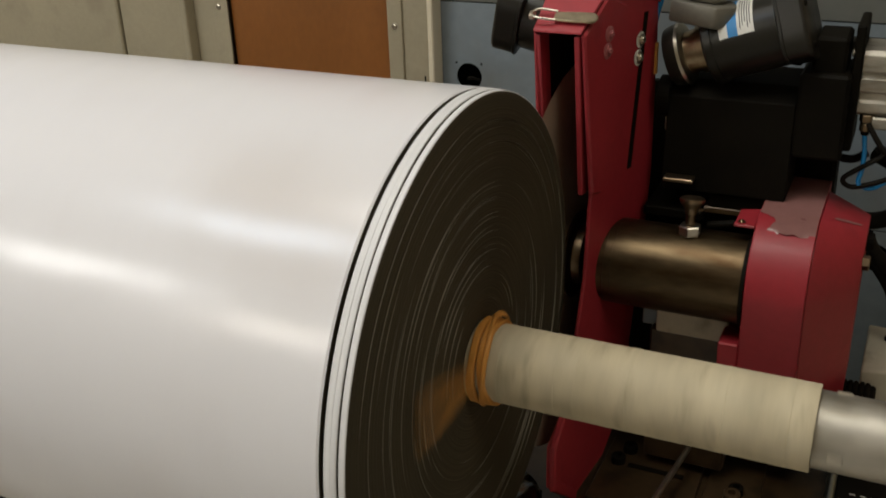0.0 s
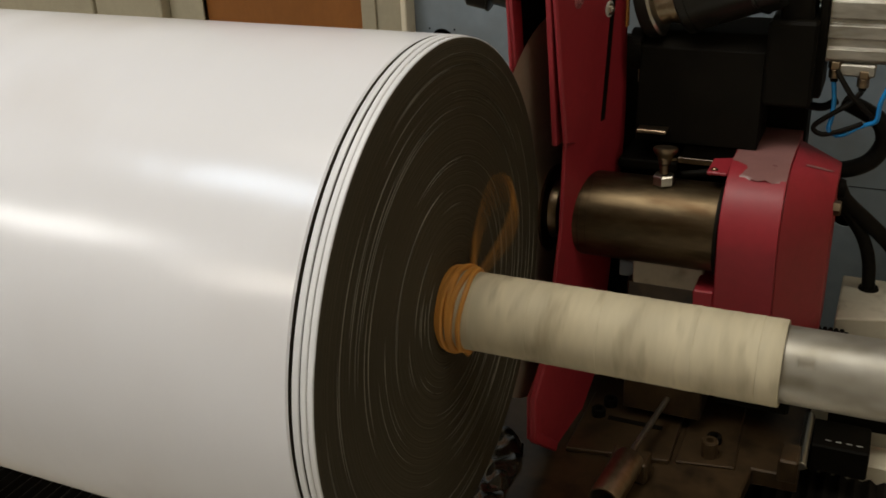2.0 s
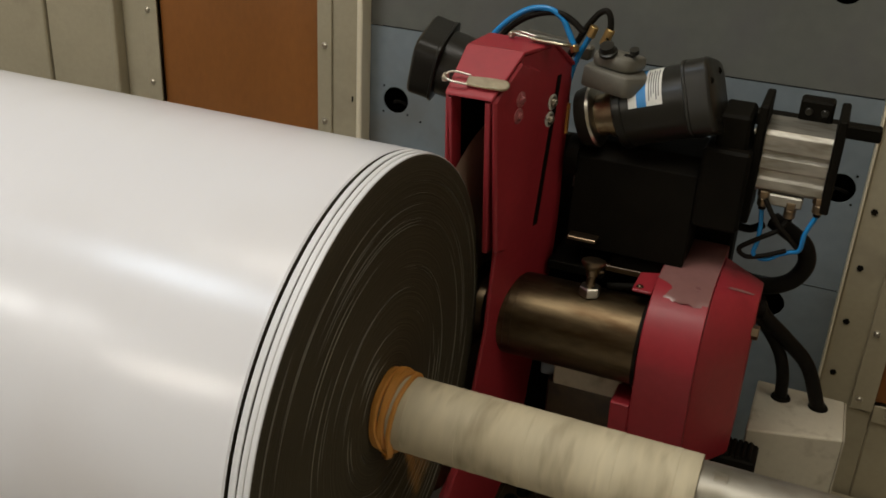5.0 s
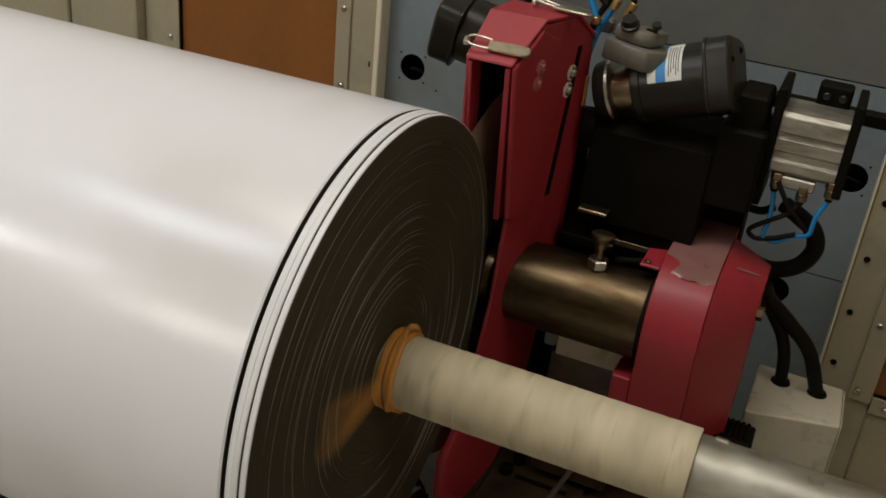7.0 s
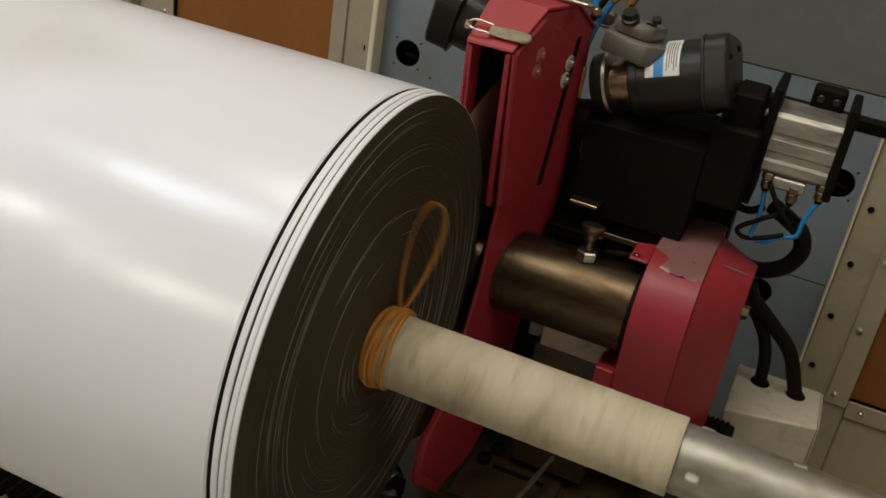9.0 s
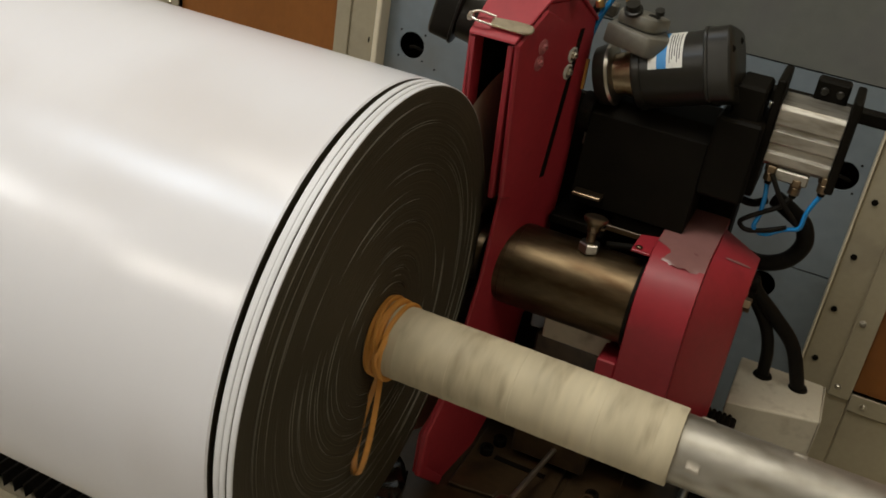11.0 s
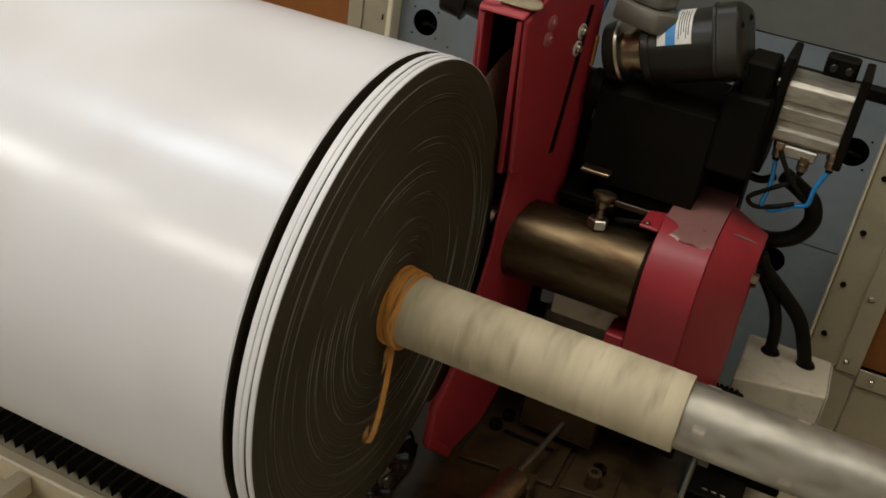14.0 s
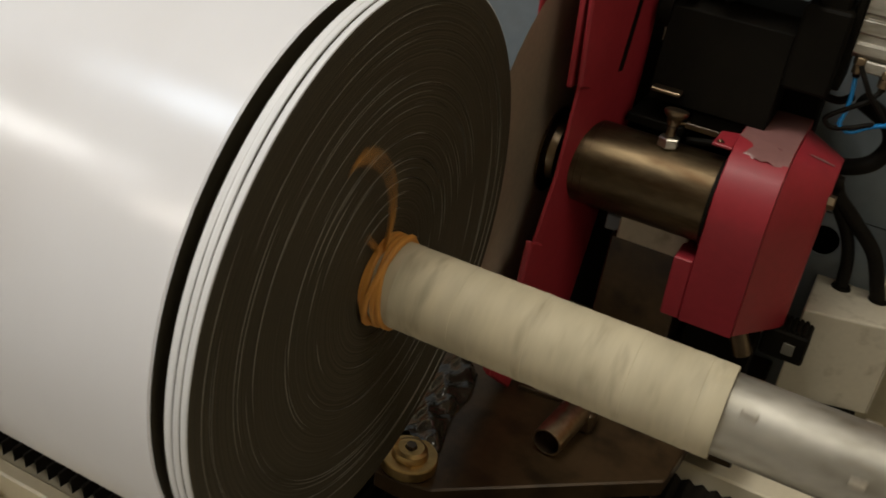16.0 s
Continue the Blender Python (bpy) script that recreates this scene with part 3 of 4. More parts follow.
def rubber_band():
    t = thing("rubber_band", "orange rubber band wound round the paper core with a loose loop", "rubber band", at=pose(*AX))
    # separate turns of flat rubber, each a little askew, the last two crossing
    rnd = random.Random(6)
    for x, tilt, yaw, r, w in ((-0.0010, 2, -3, 0.0450, 0.0027), (0.0056, -2, 2, 0.0456, 0.0026), (0.0118, 3, 3, 0.0452, 0.0024), (0.0180, -1, 5, 0.0446, 0.0021), (0.0085, 9, -6, 0.0474, 0.0022)):
        m = pose(x, 0, 0, 0, tilt, yaw)
        w *= 1.15
        bm = lathe([(-w, r - 0.0035), (-w, r - 0.0006), (-w * 0.6, r + 0.0009), (w * 0.6, r + 0.0009), (w, r - 0.0006), (w, r - 0.0035)], 56, None, m, True)
        ph = rnd.uniform(0, 6.28)
        for v in bm.verts:
            q = math.atan2(v.co.z, v.co.y)
            v.co.x += 0.0007 * math.sin(2 * q + ph) + 0.0004 * math.sin(5 * q + 2 * ph)
        part("coil", bm, BAND, t, smooth=40)
    LOOPS.append(part("loose_loop", flat_loop(0.124, 0.025, radians(50)), BAND, t))
    return t


ROLL, CORE, SHAFT, RBAND = tape_roll(), core_tube(), shaft(), rubber_band()
# a second, shorter loop that works itself loose towards the end
LOOSE = part("short_loop", flat_loop(0.046, 0.010, radians(40), root=0.0), BAND, RBAND)


# ---------------------------------------------------------------- the blade carriage
SY, SZ = 0.365, 0.955                        # the spindle's axis
MOVERS = []                                  # all that rides on the slide


def rider(name, label, category, group=""):
    """A thing that rides on the slide."""
    ob = thing(name, label, category, group)
    MOVERS.append(ob)
    return ob


CAR = rider("slitting_carriage", "oily brown slide carriage with a black iron motor bed", "machine carriage")


def side_x(y):
    """The guard's outer side stands a little askew to the knife."""
    return 0.0105 + 0.2225 * (y - 0.25)


def on_side(poly, lo, hi, bevel=0.0012):
    """A plate on the guard's outer side, from lo to hi metres out of it."""
    bm = prism(poly, lo, hi, "x", bevel)
    for v in bm.verts:
        v.co.x += side_x(v.co.y)
    return bm


def sheet(c, off):
    """A thin sheet over the corners c, thickened by the offset."""
    bm = bmesh.new()
    v = [bm.verts.new(p) for p in c]
    w = [bm.verts.new(Vector(p) + Vector(off)) for p in c]
    bm.faces.new(v), bm.faces.new(w[::-1])
    k = len(c)
    for i in range(k):
        bm.faces.new((v[i], w[i], w[(i + 1) % k], v[(i + 1) % k]))
    bmesh.ops.recalc_face_normals(bm, faces=bm.faces)
    bmesh.ops.bevel(bm, geom=list(bm.edges), offset=0.0009, segments=1, affect="EDGES")
    return bm


def guard():
    g = rider("blade_guard", "red enamelled blade guard with a slotted front and toggle latches", "blade guard")
    LX = -0.045
    main = [(0.290, 1.280), (0.290, 1.076), (0.281, 0.960), (0.262, 0.875), (0.240, 0.786), (0.200, 0.742), (0.199, 0.676), (0.252, 0.626), (0.270, 0.620),
            (0.345, 0.642), (0.395, 0.700), (0.420, 0.850), (0.446, 1.000), (0.452, 1.065), (0.450, 1.180), (0.448, 1.290), (0.392, 1.326), (0.320, 1.326)]
    part("side_plate", on_side(main, -0.005, 0.0), RED, g)
    part("cover_plate", on_side([(0.2515, 1.286), (0.279, 1.081), (0.303, 1.075), (0.335, 1.092), (0.356, 1.262), (0.350, 1.304), (0.305, 1.322)], 0.0003, 0.007, 0.0022), RED, g)
    part("tongue_rim", on_side([(0.233, 0.876), (0.262, 0.862), (0.250, 0.790), (0.213, 0.738), (0.212, 0.682), (0.258, 0.637), (0.252, 0.624), (0.196, 0.674), (0.197, 0.745), (0.229, 0.800)], 0.0003, 0.010, 0.002), RED, g)
    left = [(0.250, 1.285), (0.262, 1.15), (0.30, 1.05), (0.40, 1.00), (0.436, 1.15), (0.448, 1.285), (0.388, 1.326), (0.312, 1.328)]
    part("side_plate", prism(left, LX, LX + 0.004, "x", 0.0012), RED, g)
    # front bars on both sides of the slot, leaning back
    for x0, x1, low in ((0.0045, 0.0110, 1.078), (LX, LX + 0.008, 1.16)):
        y1 = 0.250 + (1.284 - low) * 0.135
        part("front_bar", sheet([(x0, 0.250, 1.284), (x1, 0.250, 1.284), (x1, y1, low), (x0, y1, low)], (0.002, 0.026, 0)), RED, g)
    roof = [((0.248, 1.2865), (0.312, 1.3285)), ((0.3125, 1.329), (0.391, 1.3265)), ((0.3915, 1.326), (0.451, 1.2865))]
    for (y0, z0), (y1, z1) in roof:
        part("roof_sheet", sheet([(LX, y0, z0), (side_x(y0) + 0.004, y0, z0), (side_x(y1) + 0.004, y1, z1), (LX, y1, z1)], (0, 0.001, 0.004)), RED, g)
    # black sheet added inside the guard to stand in for the shade there
    part("liner", box((LX + 0.0045, 0.268, 1.06), (LX + 0.0065, 0.430, 1.282), 0.0005), BLACK, g)
    part("back_plate", box((LX, 0.436, 1.02), (0.045, 0.441, 1.275), 0.001), RED, g)
    # adjusting slot with its screws, and screws painted over on the cover
    part("slot", on_side([(0.408, 1.284), (0.4180, 1.284), (0.3905, 1.082), (0.3795, 1.082)], -0.003, 0.0007, 0), BLACK, g)
    for y, z in ((0.399, 1.251), (0.395, 1.229)):
        part("washer", lathe([(0, 0), (0, 0.0105), (0.0012, 0.0105), (0.0018, 0.009), (0.0018, 0)], 26, None, along((side_x(y) + 0.0005, y, z), (side_x(y) + 1.0005, y - 0.22, z))), LABELW, g, "pale plastic washer", 40)
        screw("screw", (side_x(y) + 0.0026, y, z), (1, -0.22, 0), 0.0056, g)
    for y, z in ((0.307, 1.277), (0.304, 1.257)):
        part("washer", lathe([(0, 0), (0, 0.0098), (0.0010, 0.0098), (0.0016, 0.0085), (0.0016, 0)], 26, None, along((side_x(y) + 0.0070, y, z), (side_x(y) + 1.0070, y - 0.22, z))), WASHER, g, "clear plastic washer", 40)
        screw("screw", (side_x(y) + 0.0088, y, z), (1, -0.22, 0), 0.0048, g, WASHER)
    part("hinge_tab", box((0.051, 0.4425, 1.196), (0.057, 0.449, 1.238), 0.001), BAND, g, "orange plastic hinge tab")
    # toggle latches
    for (px, py, pz), turn in (((-0.026, 0.262, 1.3020), 2), ((0.015, 0.372, 1.334), -8)):
        m = Matrix.Translation((px, py, pz)) @ pose(0, 0, 0, 30 if py < 0.3 else -4, 0, turn) @ Matrix.Diagonal((1.32, 1.25, 1.2, 1))
        bm = prism([(0.002, -0.0055), (0.022, -0.0070), (0.036, -0.0068), (0.0405, -0.0045), (0.042, 0.0), (0.0405, 0.0045), (0.036, 0.0068), (0.022, 0.0070), (0.002, 0.0055)], 0.0, 0.0032, "z", 0.0010)
        bmesh.ops.transform(bm, matrix=m, verts=bm.verts)
        lt = part("latch_lever", bm, NICKEL, g, "nickel-plated toggle latch")
        bm = hose([(0.004, 0.006, 0.003), (-0.012, 0.006, 0.005), (-0.018, 0.0, 0.005), (-0.012, -0.006, 0.005), (0.004, -0.006, 0.003)], 0.0012, 8)
        bmesh.ops.transform(bm, matrix=m, verts=bm.verts)
        part("latch_wire", bm, ZINC, lt, smooth=60)
        bm = box((-0.021, -0.004, -0.001), (-0.016, 0.004, 0.005), 0.001)
        bmesh.ops.transform(bm, matrix=m, verts=bm.verts)
        part("latch_hook", bm, ZINC, lt)
    return g


def blade_and_spindle():
    m = pose(0, SY, SZ)
    knife = rider("slitting_knife", "round steel slitting knife half inside its red guard", "circular knife")
    b = part("round_blade", lathe([(-0.0258, 0.02), (-0.0258, 0.245), (-0.0250, 0.272), (-0.0242, 0.245), (-0.0242, 0.02)], 160, None, None, True), STEEL, knife, "", 30)
    b.location = (0, SY, SZ)
    part("blade_flange", lathe([(-0.0239, 0.0), (-0.0239, 0.060), (-0.020, 0.062), (-0.017, 0.055), (-0.017, 0.042), (-0.010, 0.040), (-0.0065, 0.040), (-0.0065, 0)], 56), BRONZE, b, smooth=40)
    spindle = rider("knife_spindle", "oil-browned round spindle with a zinc clamping bolt", "spindle")
    s = part("spindle_housing", lathe([(0.008, 0.0), (0.008, 0.061), (0.012, 0.0605), (0.0125, 0.059), (0.030, 0.059), (0.0305, 0.0584), (0.0312, 0.0584), (0.0317, 0.059), (0.041, 0.059), (0.0413, 0.0585), (0.0417, 0.059), (0.208, 0.059), (0.211, 0.057), (0.211, 0)], 72, None, m), HOUSING, spindle, "", 40)
    part("end_ring", lathe([(0.2085, 0.052), (0.2085, 0.0625), (0.2130, 0.0625), (0.2130, 0.052)], 72, None, m, True), BLACK, spindle)
    part("end_ring", lathe([(0.0065, 0.050), (0.0065, 0.0635), (0.0105, 0.0635), (0.0105, 0.050)], 72, None, m, True), BLACK, spindle)
    # clamping bolt with its wing head
    x, y, z = 0.133, SY - 0.010, SZ + 0.058
    k = part("clamp_bolt", hexagon(along((x, y, z - 0.001), (x, y, z + 1)), 0.0145, 0.014), ZINC, spindle, "zinc-plated hexagon nut")
    part("thread", rod((x, y, z + 0.0135), (x, y, z + 0.028), 0.0065, 16), BRONZE, k, smooth=40)
    part("head", lathe([(0, 0), (0, 0.0075), (0.004, 0.0085), (0.010, 0.0105), (0.013, 0.014), (0.018, 0.0165), (0.021, 0.016), (0.0225, 0.013), (0.0225, 0)], 22, None, along((x, y, z + 0.0275), (x, y + 0.004, z + 0.0505))), BRONZE, k, smooth=50)
    part("pin", rod((x - 0.002, y - 0.008, z + 0.035), (x + 0.014, y + 0.006, z + 0.033), 0.0020, 10), BRONZE, k)
    # saddle below the housing
    part("saddle", box((0.095, 0.362, 0.857), (0.192, 0.45, 0.900), 0.002), BOXWHITE, CAR, "pale machined saddle block under the spindle")
    part("saddle_base", box((0.085, 0.372, 0.640), (0.200, 0.47, 0.8565), 0.003), BED, CAR)
    part("small_block", box((0.070, 0.385, 0.853), (0.0925, 0.44, 0.878), 0.002), PANEL, CAR)
    part("hanger", box((0.040, 0.372, 0.895), (0.198, 0.48, 0.930), 0.003), BLACK, CAR)
    part("deck_plate", box((0.055, 0.42, 1.004), (0.135, 0.53, 1.018), 0.002), BLACK, CAR)
    part("deck_cover", box((0.1355, 0.428, 1.016), (0.212, 0.53, 1.024), 0.0006), BED, CAR, "oily brown cover plate")
    part("ledge", box((0.082, 0.405, 1.062), (0.122, 0.4255, 1.067), 0.001), BRONZE, CAR, "bright steel ledge")
    part("tie_bar", rod((0.15, SY + 0.012, SZ + 0.064), (0.205, SY + 0.02, SZ + 0.072), 0.005, 14), BLACK, CAR)


def red_cover():
    c = rider("drive_cover", "red enamelled rounded drive cover at the spindle's end", "drive cover")
    k = 16

    def section(x, cy, cz, r, back):
        """The cover's outline: flat top, round shoulder, front that falls back a little."""
        low = 0.786
        line = [(x, back, low), (x, back, cz + r)]
        line += [(x, cy - r * math.sin(i * math.pi / 2 / k), cz + r * math.cos(i * math.pi / 2 / k)) for i in range(k + 1)]
        return line + [(x, cy - r + 0.139 * (cz - low) * q, cz - (cz - low) * q) for q in (0.25, 0.5, 0.75, 1.0)]

    def shell(sections, edge):
        bm = bmesh.new()
        rings = [[bm.verts.new(p) for p in line] for line in sections]
        n = len(rings[0])
        for a, b in zip(rings, rings[1:]):
            for i in range(n):
                bm.faces.new((a[i], a[(i + 1) % n], b[(i + 1) % n], b[i]))
        bm.faces.new(rings[0][::-1]), bm.faces.new(rings[-1])
        bmesh.ops.recalc_face_normals(bm, faces=bm.faces)
        sharp = [e for e in bm.edges if e.calc_face_angle(0) > 0.35]
        bmesh.ops.bevel(bm, geom=sharp, offset=edge, segments=2, affect="EDGES", profile=0.5)
        return bm
    DY, DZ, DR = 0.398, 0.951, 0.093         # the drum's axis and radius
    part("drum", shell([section(0.2135, DY, DZ, DR, 0.535), section(0.287, DY, DZ, DR, 0.545)], 0.0016), RED, c, "", 20)
    part("end_cap", shell([section(0.2873, DY + 0.003, DZ, DR - 0.003, 0.50), section(0.343, 0.450, 0.950, 0.064, 0.50)], 0.0016), RED, c, "", 20)
    part("foot", prism([(0.3145, 0.884), (0.3280, 0.787), (0.45, 0.787), (0.45, 0.884)], 0.187, 0.2133, "x", 0.002), RED, c)
    part("lid_flange", prism([(0.188, 0.352), (0.2133, 0.352), (0.2133, 0.415), (0.188, 0.405)], 1.0325, 1.0365, "z", 0.001), RED, c, "small red flange with a screw")
    screw("screw", (0.196, 0.362, 1.0365), (0, 0, 1), 0.0035, c, BRONZE)
    # peeling film over the top and the shoulder, with a ragged edge
    rnd = random.Random(17)

    def film_patch(x_edges, y_back, angle, r):
        bm = bmesh.new()
        line = [(y_back + (DY - y_back) * i / 5, DZ + r) for i in range(5)] + [(DY - r * math.sin(radians(a)), DZ + r * math.cos(radians(a))) for a in np.linspace(0, angle, 10)]
        rows = []
        for i, (y, z) in enumerate(line):
            u = i / (len(line) - 1)
            x0 = np.interp(u, [q[0] for q in x_edges], [q[1] for q in x_edges]) + rnd.uniform(-0.001, 0.001)
            x1 = 0.2862
            rows.append([(x0 + (x1 - x0) * j / 7, y, z) for j in range(8)])
        last = rows[-1]
        rows[-1] = [(x, y + rnd.uniform(-0.001, 0.001), z + rnd.uniform(-0.006, 0.003)) for x, y, z in last]
        grid = [[bm.verts.new(p) for p in row] for row in rows]
        for a, b in zip(grid, grid[1:]):
            for j in range(7):
                bm.faces.new((a[j], a[j + 1], b[j + 1], b[j]))
        return bm
    part("protective_film", film_patch([(0, 0.2145), (0.33, 0.2145), (0.52, 0.2145), (0.60, 0.233), (0.72, 0.236), (1, 0.226)], 0.530, 31, DR + 0.0006), PEEL, c, "pale peeling protective film", 60)
    strip = prism([(0.302, 0.416), (0.318, 0.429), (0.334, 0.4435), (0.336, 0.449), (0.320, 0.438), (0.304, 0.423)], 1.0396, 1.0399, "z")
    for v in strip.verts:
        v.co.z -= (v.co.x - 0.292) * 0.487
    part("film_strip", strip, PEEL, c, "strip of pale protective film")
    part("cable_gland", rod((0.297, 0.47, 0.985), (0.352, 0.475, 0.985), 0.013, 18), BLACK, c)
    part("drain_pipe", rod((0.283, 0.385, 0.7855), (0.305, 0.392, 0.735), 0.014, 18), BRONZE, c, smooth=40)
    part("connector_face", box((0.352, 0.3985, 0.752), (0.368, 0.3998, 0.770), 0.0005), GREYCAST, c)
    part("under_block", box((0.215, 0.40, 0.66), (0.318, 0.47, 0.7855), 0.003), BLACK, c)
    part("bolt", hexagon(along((0.3415, 0.405, 0.985), (1, 0.405, 0.985)), 0.010, 0.010), BRONZE, c)
    part("chain_box", box((0.322, 0.40, 0.740), (0.384, 0.45, 0.785), 0.003), BLACK, c, "greasy black connector block")
    for k in range(7):
        part("chain_link", rod((0.328 + 0.0075 * k, 0.404, 0.7865), (0.328 + 0.0075 * k, 0.446, 0.787), 0.0032, 8), BLACK, c)


def motor_cap(x0, x1, r, m):
    """A squared round end cap whose far end draws in."""
    bm = lathe([(x0, 0), (x0, r + 0.001), (x0 + 0.001, r + 0.0025), (x0 + 0.004, r + 0.0025), (x0 + 0.005, r + 0.001), (x1 - 0.004, r + 0.0015), (x1 - 0.001, r * 0.985), (x1, r * 0.95), (x1, 0)], 64)
    for v in bm.verts:
        a = math.atan2(v.co.z, v.co.y) + 0.3
        k = 0.985 / (abs(math.cos(a)) ** 5 + abs(math.sin(a)) ** 5) ** 0.2
        v.co.y, v.co.z = v.co.y * k, v.co.z * k
    bmesh.ops.transform(bm, matrix=m, verts=bm.verts)
    return bm


def gear_motor():
    g = rider("gear_motor", "dark grey gear motor with a blue and white type plate", "gear motor")
    part("motor_body", lathe([(0.018, 0), (0.018, 0.047), (0.021, 0.0495), (0.030, 0.0495), (0.031, 0.0475), (0.112, 0.0475), (0.112, 0)], 56, None, along((0.107, 0.460, 1.2285), (0.236, 0.455, 1.2745))), MOTOR, g, "", 40)
    m = along((0.107, 0.460, 1.2285), (0.236, 0.455, 1.2745))
    cap = part("end_cap", motor_cap(0.1125, 0.146, 0.0475, m), MOTOR, g, smooth=35)
    for a, b in ((-0.026, -0.026), (0.026, -0.026), (-0.026, 0.026), (0.026, 0.026)):
        p = m @ Vector((0.1462, a, b))
        screw("screw", p, m.to_3x3() @ Vector((1, 0, 0)), 0.003, cap, BLACK)
    p = m @ Vector((0.124, 0.0, 0.0486))
    screw("screw", p, m.to_3x3() @ Vector((0, 0, 1)), 0.003, cap, BLACK)
    part("shaft_neck", lathe([(-0.012, 0), (-0.012, 0.028), (0.003, 0.028), (0.004, 0.031), (0.017, 0.031), (0.017, 0)], 40, None, m), ALUDULL, g, smooth=40)
    part("pulley", lathe([(-0.040, 0), (-0.040, 0.026), (-0.036, 0.038), (-0.024, 0.041), (-0.019, 0.041), (-0.0165, 0.036), (-0.0125, 0.030), (-0.0125, 0)], 48, None, m), MOTOR, g, "dark round pulley with a bright rim", 30)
    part("pulley_rim", lathe([(-0.0185, 0.0395), (-0.0185, 0.0418), (-0.0150, 0.0402), (-0.0118, 0.034), (-0.0115, 0.026)], 48, None, m), ZINC, g, smooth=40)
    # type plate wrapped over the upper front of the body
    def patch(x0, x1, a0, a1, mat, r, name):
        bm = bmesh.new()
        rows = []
        for i in range(13):
            a = radians(a0 + (a1 - a0) * i / 12)
            rows.append([bm.verts.new(m @ Vector((x, r * -math.sin(a), r * math.cos(a)))) for x in (x0, x1)])
        for p, q in zip(rows, rows[1:]):
            bm.faces.new((p[0], p[1], q[1], q[0]))
        return part(name, bm, mat, g, smooth=60)
    # (positive angles lean the plate towards the front)
    patch(0.042, 0.086, 2, 76, LABELW, 0.0478, "type_plate")
    patch(0.0530, 0.0655, 2, 76, LABELB, 0.0480, "type_plate_band")
    patch(0.0560, 0.0577, 24, 50, LABELW, 0.0482, "print_bar")
    patch(0.0605, 0.0622, 20, 44, LABELW, 0.0482, "print_bar")
    for k in range(5):
        patch(0.0690 + 0.0031 * k, 0.0702 + 0.0031 * k, 12 + 3 * (k % 2), 68 - 5 * (k % 3), INK, 0.0480, "print_bar")
    for k in range(5):
        patch(0.0450, 0.0500, 14 + 9 * k, 20 + 9 * k, INK, 0.0480, "print_bar")
    # grey bracket above
    def tilted(bm):
        bmesh.ops.transform(bm, matrix=Matrix.Translation((0.115, 0.437, 1.28)) @ pose(0, 0, 0, 0, 5, -8), verts=bm.verts)
        return bm
    bk = part("motor_bracket", tilted(prism([(-0.040, -0.020), (0.022, -0.026), (0.040, -0.006), (0.036, 0.026), (-0.040, 0.026)], -0.012, 0.016, "z", 0.004, seg=2)), GREYCAST, CAR, "grey cast bracket with a round knob", 30)
    part("bracket_top", tilted(prism([(-0.032, -0.014), (0.012, -0.017), (0.022, -0.010), (0.030, 0.022), (-0.034, 0.022)], 0.0163, 0.036, "z", 0.006, seg=2)), GREYCAST, bk, "", 30)
    part("recess", tilted(box((0.004, -0.004, 0.0355), (0.018, 0.006, 0.0368), 0.0004)), BLACK, bk)
    part("knob", lathe([(0, 0), (0, 0.012), (0.004, 0.012), (0.005, 0.0095), (0.013, 0.009), (0.013, 0)], 22, None, along((0.103, 0.428, 1.317), (0.097, 0.40, 1.364))), MOTOR, bk, smooth=40)
    part("knob", lathe([(0, 0), (0, 0.006), (0.006, 0.006), (0.006, 0)], 12, None, along((0.136, 0.43, 1.321), (0.132, 0.41, 1.363))), MOTOR, bk)
    part("arm", box((-0.02, 0.455, 1.30), (0.075, 0.475, 1.318), 0.003, turn=pose(0, 0, 0, 0, 6, 0)), GREYCAST, bk)


def black_frame():
    part("motor_bed", prism([(0.425, 1.045), (0.52, 1.045), (0.52, 1.20), (0.462, 1.19), (0.436, 1.172)], 0.076, 0.238, "x", 0.0012), BLACK, CAR, "black painted iron motor bed")
    part("motor_bed_arm", box((0.2385, 0.43, 1.105), (0.298, 0.53, 1.215), 0.004), BLACK, CAR)
    part("slide", box((0.250, 0.445, 1.200), (0.290, 0.52, 1.258), 0.004), BLACK, CAR)
    part("slide_bed", box((0.14, 0.43, 1.02), (0.235, 0.55, 1.0445), 0.003), BLACK, CAR)
    part("pinion", lathe([(0, 0), (0, 0.028), (0.016, 0.028), (0.016, 0)], 30, None, along((0.062, 0.455, 1.165), (0.08, 0.455, 1.165))), BLACK, CAR)
    part("rack_edge", box((0.068, 0.462, 1.115), (0.074, 0.475, 1.205), 0.001), ZINC, CAR)
    part("back_shield", box((-0.05, 0.552, 0.6185), (0.222, 0.560, 1.16), 0.002), BLACK, CAR, "black painted back shield")
    part("column", box((0.225, 0.53, 0.66), (0.29, 0.60, 1.10), 0.004), BLACK, CAR)
    # second motor beyond the guard
    m = along((-0.045, 0.495, 1.232), (-0.141, 0.485, 1.256))
    c = rider("feed_motor", "dark grey feed motor with a squared cap beyond the guard", "motor")
    part("motor_body", lathe([(0, 0), (0, 0.0465), (0.097, 0.0465), (0.097, 0.043), (0.0985, 0.043), (0.0985, 0)], 56, None, m), MOTOR, c, "", 40)
    part("end_cap", motor_cap(0.099, 0.136, 0.0465, m), MOTOR, c, smooth=35)


